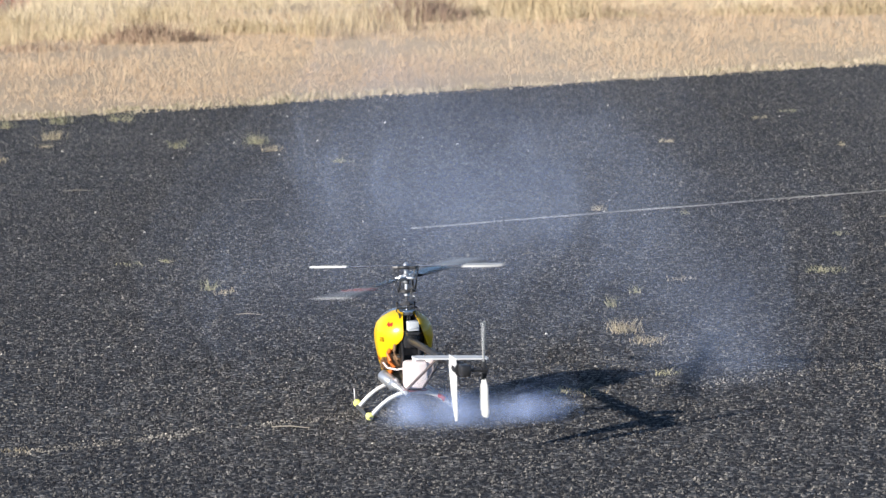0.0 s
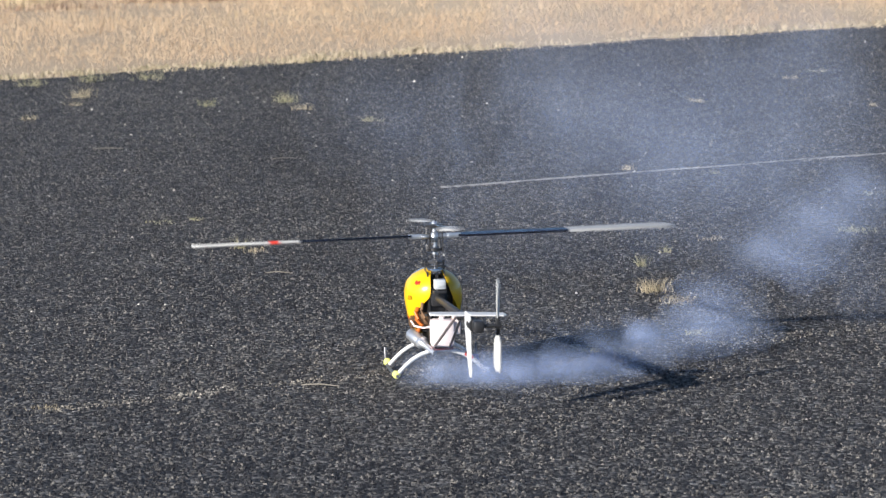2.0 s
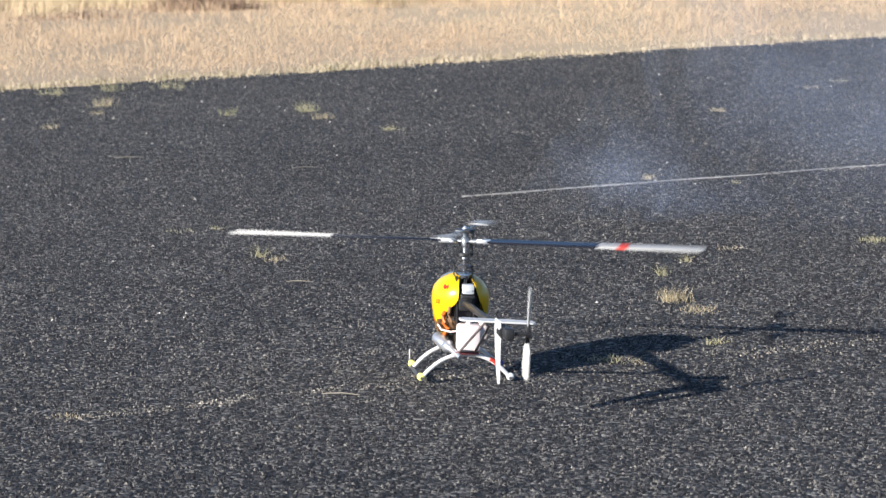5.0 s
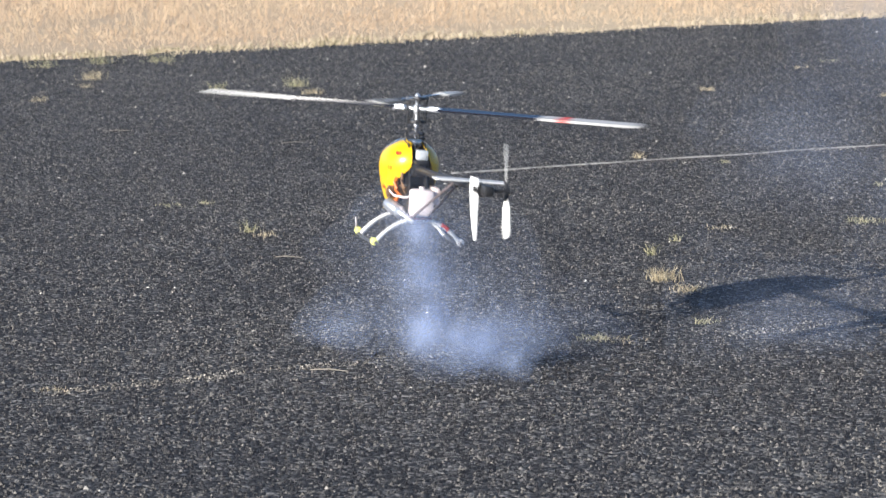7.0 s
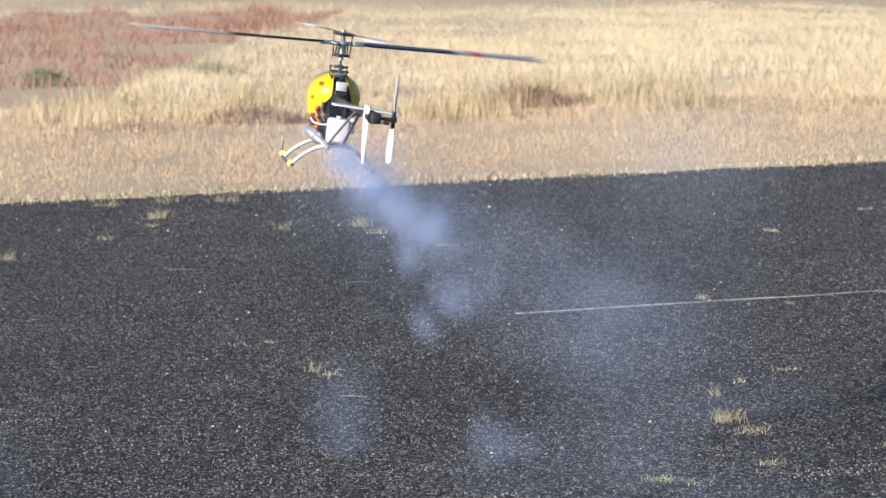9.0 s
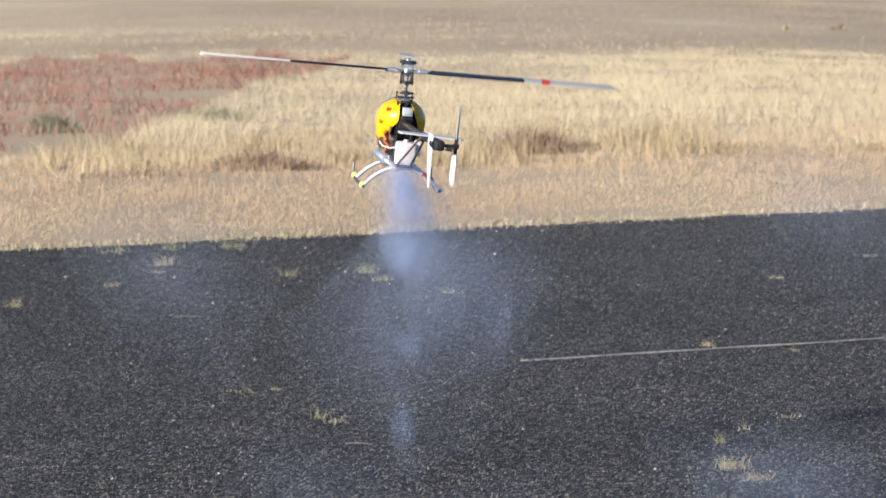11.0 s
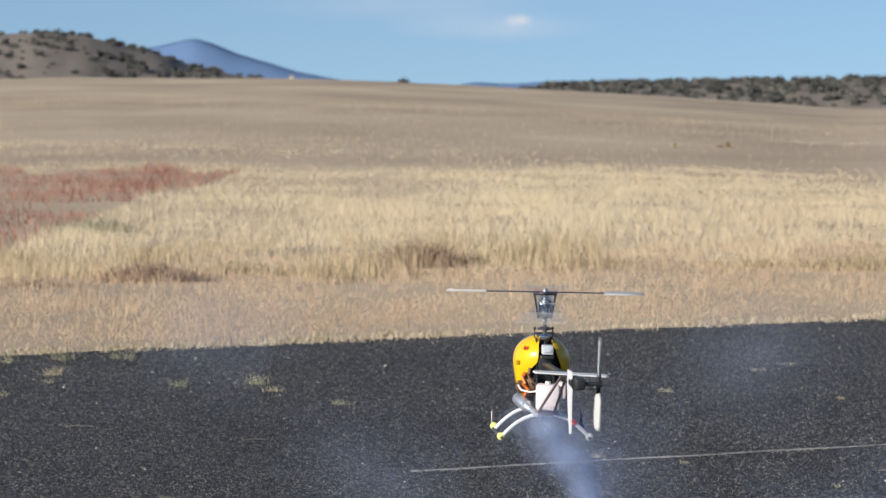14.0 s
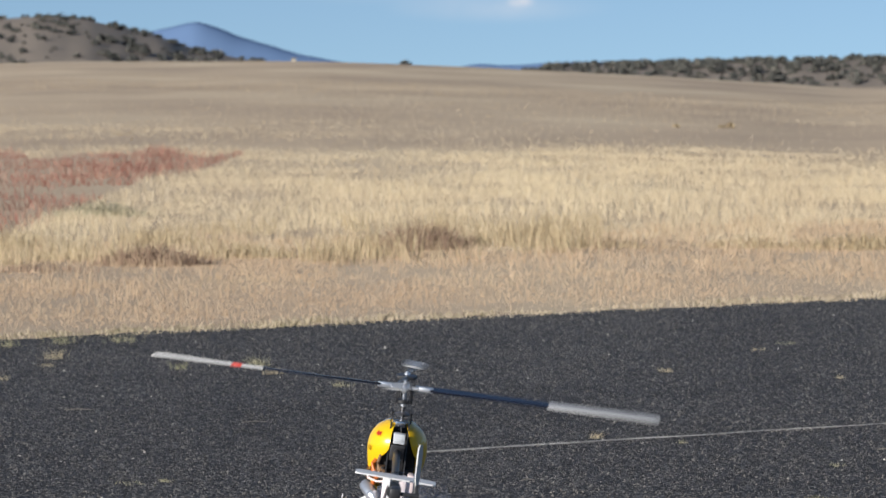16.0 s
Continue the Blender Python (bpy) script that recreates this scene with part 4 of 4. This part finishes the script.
# mast and swashplate, which stay with the body
bm = bmesh.new()
rod(bm, (0.003, 0, 0.2), (0.003, 0, 0.40), 0.0058)
part("mast", bm, STEEL, heli, "steel rotor mast")
bm = bmesh.new()
lathe(bm, [(0.007, -0.005), (0.020, -0.004), (0.023, 0), (0.020, 0.003), (0.012, 0.006), (0.007, 0.008)], (0.003, 0, 0.352), sides=24)
part("swashplate", bm, DULL, heli, "dark grey swashplate")
bm = bmesh.new()
for x, y in ((-0.030, 0.01), (0.033, 0.01), (0.006, -0.03)):
    rod(bm, (x, y, 0.300), (x * 0.9, y * 0.9, 0.352), 0.0022, sides=8)
    lathe(bm, [(0.001, -0.005), (0.0048, -0.002), (0.0048, 0.002), (0.001, 0.005)], (x * 0.9, y * 0.9, 0.352), sides=10)
box(bm, (0.003, 0, 0.337), (0.066, 0.010, 0.006), bevel=0.001)
part("control_links", bm, BLACK, heli, "black control links")
bm = bmesh.new()
box(bm, (0.0, -0.028, 0.326), (0.030, 0.014, 0.018), bevel=0.003)
box(bm, (0.0, -0.008, 0.330), (0.046, 0.03, 0.006), bevel=0.001)
part("mast_bearing", bm, STEEL, heli, "bright mast bearing block")

# rotor head: turns about z
rotor = new("rotor_head")
rotor.parent = heli
rotor.location = (0.003, 0, 0)
bm = bmesh.new()
lathe(bm, [(0.0055, 0.375), (0.009, 0.377), (0.009, 0.383), (0.0062, 0.386), (0.0062, 0.414), (0.011, 0.418), (0.0135, 0.43), (0.011, 0.443), (0.0065, 0.447), (0.0065, 0.462), (0.010, 0.465), (0.008, 0.476), (0.003, 0.482)], sides=20)
part("hub", bm, ALU, rotor, "silver rotor hub")
bm = bmesh.new()
for y in (-0.034, 0.034):
    rod(bm, (-0.022, y * 0.6, 0.385), (-0.019, y, 0.462), 0.0022, sides=8)
    rod(bm, (0.022, y * 0.6, 0.385), (0.019, y, 0.462), 0.0022, sides=8)
box(bm, (0, 0.034, 0.466), (0.046, 0.007, 0.010), bevel=0.001)
box(bm, (0, -0.034, 0.466), (0.046, 0.007, 0.010), bevel=0.001)
box(bm, (0.021, 0, 0.466), (0.006, 0.068, 0.010), bevel=0.001)
box(bm, (-0.021, 0, 0.466), (0.006, 0.068, 0.010), bevel=0.001)
lathe(bm, [(0.008, 0.386), (0.026, 0.388), (0.026, 0.396), (0.008, 0.398)], sides=20)
lathe(bm, [(0.012, 0.461), (0.030, 0.462), (0.032, 0.466), (0.030, 0.471), (0.012, 0.472)], sides=24)
for a in range(4):
    c, q = math.cos(a * math.pi / 2 + 0.6), math.sin(a * math.pi / 2 + 0.6)
    rod(bm, (c * 0.024, q * 0.024, 0.392), (c * 0.020, q * 0.020, 0.428), 0.0024, sides=8)
    lathe(bm, [(0.001, -0.004), (0.0042, 0), (0.001, 0.004)], (c * 0.020, q * 0.020, 0.428), sides=8)
part("flybar_cage", bm, BLACK, rotor, "black flybar cage and mixer arms")
bm = bmesh.new()
rod(bm, (0, -0.305, 0.470), (0, 0.305, 0.470), 0.0021, sides=8)
part("flybar", bm, STEEL, rotor, "thin steel flybar")
for s in (-1, 1):
    bm = bmesh.new()
    o = [(-0.020, 0.190), (0.020, 0.190), (0.024, 0.25), (0.018, 0.305), (0.006, 0.318), (-0.014, 0.312), (-0.021, 0.25)]
    plate(bm, [(x * s, y * s) for x, y in o], 0.006, pose(0, 0, 0.470, 0, s * 5, 0))
    part("paddle", bm, BLADE_PALE, rotor, "pale flybar paddle")
for s in (-1, 1):
    bm = bmesh.new()
    rod(bm, (s * 0.012, 0, 0.432), (s * 0.075, 0, 0.434), 0.0072)
    box(bm, (s * 0.062, 0, 0.434), (0.044, 0.020, 0.015), bevel=0.003)
    box(bm, (s * 0.035, s * 0.020, 0.434), (0.014, 0.03, 0.008), bevel=0.002)
    part("blade_grip", bm, ALU, rotor, "silver blade grip")
    bm = bmesh.new()
    plate(bm, [(s * 0.075, -0.014), (s * 0.10, -0.024), (s * 0.43, -0.024), (s * 0.43, 0.022), (s * 0.10, 0.022), (s * 0.075, 0.014)], 0.007, pose(0, 0, 0.435, s * 7, 0, 0))
    root = part("main_blade", bm, BLADE_DARK, rotor, "dark blade with a pale outer half")
    bm = bmesh.new()
    plate(bm, [(s * 0.43, -0.0255), (s * 0.745, -0.0255), (s * 0.762, -0.016), (s * 0.764, 0.012), (s * 0.74, 0.0235), (s * 0.43, 0.0235)], 0.0075, pose(0, 0, 0.435, s * 7, 0, 0))
    part("blade_tip", bm, BLADE_PALE, root, "pale grey blade tip")
    if s > 0:
        bm = bmesh.new()
        plate(bm, [(0.495, -0.0262), (0.525, -0.0262), (0.525, 0.0242), (0.495, 0.0242)], 0.0090, pose(0, 0, 0.435, 7, 0, 0))
        part("balance_tape", bm, REDTAPE, root, "red balance tape")

# tail rotor: turns about x
tail_rotor = new("tail_rotor")
tail_rotor.parent = heli
tail_rotor.location = (0.060, -0.823, 0.274)
bm = bmesh.new()
rod(bm, (-0.010, 0, 0), (0.010, 0, 0), 0.009)
box(bm, (0, 0, 0), (0.012, 0.014, 0.06), bevel=0.003)
part("tail_hub", bm, BLACK, tail_rotor, "black tail rotor hub")
for s in (-1, 1):
    bm = bmesh.new()
    o = [(-0.009, 0.026), (0.009, 0.026), (0.018, 0.05), (0.019, 0.126), (0.012, 0.140), (-0.012, 0.140), (-0.018, 0.11), (-0.017, 0.05)]
    plate(bm, [(x, z * s) for x, z in o], 0.0035, pose(0, 0, 0, 0, 0, -20 * s) @ Matrix(((0, 0, 1, 0), (1, 0, 0, 0), (0, 1, 0, 0), (0, 0, 0, 1))))
    part("tail_blade", bm, TAIL_PALE, tail_rotor, "white tail rotor blade")

# ---- exhaust smoke: soft rigid puffs, each of thin skins one inside the other, that leave the muffler and drift off ----
smoke = new("exhaust_smoke")
tagged(smoke, "thin blue-white exhaust smoke drifting from the helicopter", "smoke", kind="stuff")


def puff_mesh(seed, skins, size, fine, mat):
    """Lumpy closed skins, more of them towards the middle, so that the puff thins out to nothing at its rim."""
    bm = bmesh.new()
    rng = random.Random(seed)
    for k in range(skins):
        r = size * math.sqrt(-2 * math.log((k + 0.5) / skins))
        off = Vector((rng.gauss(0, 0.16), rng.gauss(0, 0.16), rng.gauss(0, 0.12))) * size
        g = bmesh.ops.create_icosphere(bm, subdivisions=fine, radius=1.0)
        for v in g["verts"]:
            d = v.co.copy()
            lump = 1 + 0.55 * noise.noise(d * 1.1 + Vector((seed, 0, 0))) + 0.30 * noise.noise(d * 2.3 + Vector((0, seed, 0.15 * k)))
            v.co = Vector((d.x * 1.1, d.y, d.z * 0.9)) * r * lump + off
    me = bpy.data.meshes.new("puff")
    bm.to_mesh(me)
    bm.free()
    me.materials.append(mat)
    me.polygons.foreach_set("use_smooth", [True] * len(me.polygons))
    return me


PUFFS = {"dense": [puff_mesh(60 + k, 4, 0.028, 2, SMOKE_DENSE) for k in range(5)],
         "mid": [puff_mesh(70 + k, 4, 0.062, 2, SMOKE_MID) for k in range(5)],
         "veil": [puff_mesh(80 + k, 5, 0.15, 3, SMOKE_VEIL) for k in range(4)],
         "haze": [puff_mesh(90 + k, 5, 0.34, 3, SMOKE_VEIL) for k in range(3)]}

HELI_ROWS = [
    (0, -0.110, 9.875, 0.000, 12.23, 0.30, 0.00),
    (0.5, -0.109, 9.876, 0.000, 11.21, 0.37, -0.41),
    (1, -0.110, 9.876, 0.000, 10.98, 0.07, -0.41),
    (1.5, -0.112, 9.872, 0.000, 10.24, -0.25, -0.46),
    (2, -0.113, 9.871, 0.000, 9.17, -0.44, -0.31),
    (2.5, -0.114, 9.865, 0.000, 9.07, -0.64, -0.28),
    (3, -0.113, 9.863, 0.000, 9.25, -0.51, -0.52),
    (3.5, -0.114, 9.865, 0.000, 9.01, -0.42, -0.24),
    (6, -0.097, 9.980, 0.006, 9.93, 0.62, 3.19),
    (6.5, -0.120, 9.994, 0.048, 10.63, 0.21, 2.97),
    (7, -0.231, 10.104, 0.336, 16.41, 0.41, 3.46),
    (7.5, -0.433, 10.180, 0.705, 15.54, 0.89, 5.05),
    (8, -0.652, 10.531, 0.938, 16.49, 2.29, 6.87),
    (8.5, -0.753, 10.704, 0.970, 13.36, 3.10, 6.76),
    (11, -0.567, 11.621, 1.018, 11.20, 4.96, 4.65),
    (11.5, -0.343, 11.431, 1.130, 10.48, 5.71, 2.01),
    (12, -0.253, 11.234, 0.846, 6.90, 4.40, 3.41),
    (12.5, -0.223, 11.051, 0.349, 4.06, 4.02, 6.25),
    (13, -0.056, 10.934, 0.209, 3.64, 3.12, 5.75),
    (13.5, 0.207, 10.390, 0.498, 5.78, 1.90, 1.91),
    (14, 0.318, 10.101, 0.667, 5.47, 1.62, 0.70),
    (14.5, 0.265, 9.955, 0.682, 5.49, 2.93, 1.89),
    (15, 0.104, 9.734, 0.606, 3.29, 3.76, 3.91),
    (15.5, -0.058, 9.531, 0.515, 1.02, 3.76, 5.65),
    (16, -0.155, 9.359, 0.415, -0.16, 3.54, 6.98),
]


def heli_pose(x, y, z, yaw, pitch, roll):
    return pose(x, y, z, 0, 0, yaw) @ pose(0, 0, 0, pitch) @ pose(0, 0, 0, 0, roll)


def heli_place(t):
    """The helicopter's place and turn between its rows."""
    rows = HELI_ROWS
    cols = [[r[0] for r in rows]] + [[r[k] for r in rows] for k in range(1, 7)]
    return heli_pose(*(float(np.interp(t, cols[0], c)) for c in cols[1:]))


def exhaust(t):
    return heli_place(t) @ Vector((-0.012, -0.150, 0.070))


# the blade with the red tape: degrees from +x towards +y at the named times
BLADE_AT = [(0, 250), (0.5, 202), (1, 190), (1.5, 10), (2, 190), (2.5, 6), (3, 181), (3.5, 303), (6, 255), (6.5, 180), (7, 328), (7.5, 298), (8, 155), (8.5, 300),
            (11, 0), (11.5, 180), (12, 128), (12.5, 252), (13, 127), (13.5, 195), (14, 90), (14.5, 122), (15, 167), (15.5, 355), (16, 183)]


def spin_rows(marks, per_frame):
    """A row for every frame that turns clockwise at about per_frame degrees and meets the marks."""
    rows, total = [], marks[0][1]
    for (t0, a0), (t1, a1) in zip(marks, marks[1:]):
        steps = round((t1 - t0) * FPS)
        change = (a1 - total) % 360 - 360 * round(per_frame * steps / 360 + 0.5)
        while abs(change) / steps > 87:
            change += 360
        for k in range(steps):
            rows.append((t0 + k / FPS, total + change * k / steps))
        total += change
    rows.append((marks[-1][0], total))
    return rows


# how the smoke leaves in flight: time, speed to the side, speed down, life of the dense core, side drift along the ground
FLOW = [(5.3, 0.12, 0.5, 0.30, 0.45), (6.1, 0.20, 0.6, 0.30, 0.40), (6.3, 0.40, 0.9, 0.35, 0.10), (6.5, 0.12, 1.0, 0.40, 0.08), (6.75, 0.08, 1.25, 0.50, 0.06), (7.4, 0.20, 1.25, 0.65, 0.06),
        (7.8, 0.40, 1.0, 0.50, 0.12), (8.1, 0.90, 0.80, 0.42, 0.12), (8.7, 0.80, 0.75, 0.40, 0.12), (9.5, 0.40, 0.75, 0.35, 0.12), (10.6, 0.15, 0.80, 0.30, 0.10), (11.0, 0.40, 0.60, 0.24, 0.20),
        (11.3, 0.90, 0.90, 0.40, 0.30), (11.7, 1.15, 1.00, 0.55, 0.35), (12.2, 0.95, 0.60, 0.60, 0.40),
        (13.0, 0.25, 0.45, 0.45, 0.30), (13.5, 0.55, 0.60, 0.55, 0.30), (13.9, 0.95, 0.58, 0.60, 0.30), (14.5, 0.85, 0.50, 0.70, 0.30), (15.0, 0.45, 0.50, 0.40, 0.30), (16.0, 0.30, 0.45, 0.35, 0.30)]
SPREAD = {"dense": 0.045, "mid": 0.06, "veil": 0.26}


def drift(born, rng, kind):
    """The path of one puff: ages and places. The dense core soon sinks with the downwash; the thin veil drifts off."""
    p = exhaust(max(born, 0.0))
    jit = Vector([max(-1.6, min(1.6, rng.gauss(0, 1))) for _ in range(3)])
    side, down, life, along_ground = (float(np.interp(born, [r[0] for r in FLOW], [r[k] for r in FLOW])) for k in (1, 2, 3, 4))
    life = {"dense": life, "mid": life * 1.4, "veil": 9.0}[kind] * rng.uniform(0.75, 1.3)
    parked = born < 5
    if parked:
        life *= 2.2 if kind == "dense" else 4.2
    nearer = float(np.interp(born, [5.3, 6.5, 7.0, 7.4, 7.8], [-0.4, -0.9, -0.6, -0.25, 0.0]))
    rows = []
    for age in (0.0, 0.1, 0.25, 0.45, 0.7, 1.0, 1.4, 2.0, 2.8):
        if parked or kind == "veil" and born < 6.6:      # it creeps over the asphalt, then lifts and drifts away
            out = 1.05 * age
            q = p + Vector((out, -0.05 * (1 - math.exp(-age * 6)) + 1.2 * max(0.0, out - 0.4), 0.0))
            q.z = {"dense": 0.02, "mid": -0.02, "veil": -0.10}[kind] + 0.42 * max(0.0, out - 0.5) ** 1.3
            q += Vector((jit.x, 0.6 * jit.y, 0.35 * jit.z)) * (0.010 + SPREAD[kind] * age * (1 + age))
        else:                             # blown down, then outwards over the ground
            room = max(0.0, p.z - 0.08)
            fall = min(down * age, room)
            spread = max(0.0, down * age - room)
            q = p + Vector((side * min(age, 1.2) + along_ground * min(spread, 1.0) * 1.2, nearer * min(age, 0.6), -fall))
            q += Vector((jit.x, jit.y, 0.15 * abs(jit.z))) * min(spread, 0.9) * (0.3 if kind == "dense" else 0.7)
            q += jit * (0.010 + SPREAD[kind] * age)
        q.z = max(q.z, 0.03 if kind == "dense" else -0.10)
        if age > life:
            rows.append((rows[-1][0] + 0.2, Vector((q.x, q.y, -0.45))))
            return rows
        rows.append((age, q))
    last = rows[-1][1]
    rows.append((4.2, last + Vector((2.0, 1.2, 0.5))))
    rows.append((6.0, last + Vector((7.0, 4.0, 1.5))))
    return rows


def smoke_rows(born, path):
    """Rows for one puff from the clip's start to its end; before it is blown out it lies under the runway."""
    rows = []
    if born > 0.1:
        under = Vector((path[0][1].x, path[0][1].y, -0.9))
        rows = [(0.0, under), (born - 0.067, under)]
    stamps = [t for t, q in path]
    at = lambda t: Vector([float(np.interp(t, stamps, [q[k] for _, q in path])) for k in range(3)])
    rows += [(t, q) for t, q in ([(0.0, at(0.0))] if born <= 0.1 else []) + [(t, q) for t, q in path if 0 < t < 16] + [(16.0, at(16.0))]]
    clean = []
    for t, q in rows:
        if not clean or frame(t) > frame(clean[-1][0]):
            clean.append((t, q))
    return clean


def motions():
    walk(heli, [(t, heli_pose(*row)) for t, *row in HELI_ROWS])
    lean = lambda t: float(np.interp(t, [0, 3.5, 6.0], [-4.0, -4.0, -1.0]))
    walk(rotor, [(t, pose(0.003, 0, 0.43, lean(t)) @ pose(0, 0, -0.43, 0, 0, a - 8)) for t, a in spin_rows(BLADE_AT, 42)])
    marks = [(k * 0.5, 180 + 12 * math.sin(k * 2.1)) for k in range(33)]
    walk(tail_rotor, [(t, pose(0.060, -0.823, 0.274, a)) for t, a in spin_rows(marks, 84)])
    rng = random.Random(77)
    for kind, every in (("dense", 0.034), ("mid", 0.06), ("veil", 0.15)):
        born = -1.1 if kind == "veil" else -0.45
        while born < 15.9:
            b = born + rng.uniform(0, every)
            born += every
            if 2.95 < b < 5.35 or kind == "veil" and (b > 12.3 or b > 8.6 and rng.random() < 0.7):
                continue
            if kind == "mid" and (5 < b < 6.6 or b > 12.5) and rng.random() < 0.5 or kind == "veil" and b < 5 and rng.random() < 0.4:
                continue
            ob = new("puff", rng.choice(PUFFS[kind]))
            ob.parent = smoke
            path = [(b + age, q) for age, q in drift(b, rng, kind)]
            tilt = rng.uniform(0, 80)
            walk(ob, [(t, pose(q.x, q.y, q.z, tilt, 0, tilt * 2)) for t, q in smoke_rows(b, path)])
    # older smoke that hangs behind the helicopter at the start and drifts off
    for k in range(5):
        ob = new("puff", PUFFS["haze"][k % 3])
        ob.parent = smoke
        p = Vector((rng.uniform(-0.5, 1.3), rng.uniform(11, 15), rng.uniform(0.15, 0.45)))
        go = Vector((rng.uniform(0.25, 0.5), 0.35, 0.02))
        walk(ob, [(t, pose(*(p + go * t), 10 * k, 0, 25 * k)) for t in (0.0, 4.0)] + [(16.0, pose(*(p + go * 30), 10 * k, 0, 25 * k))])


motions()
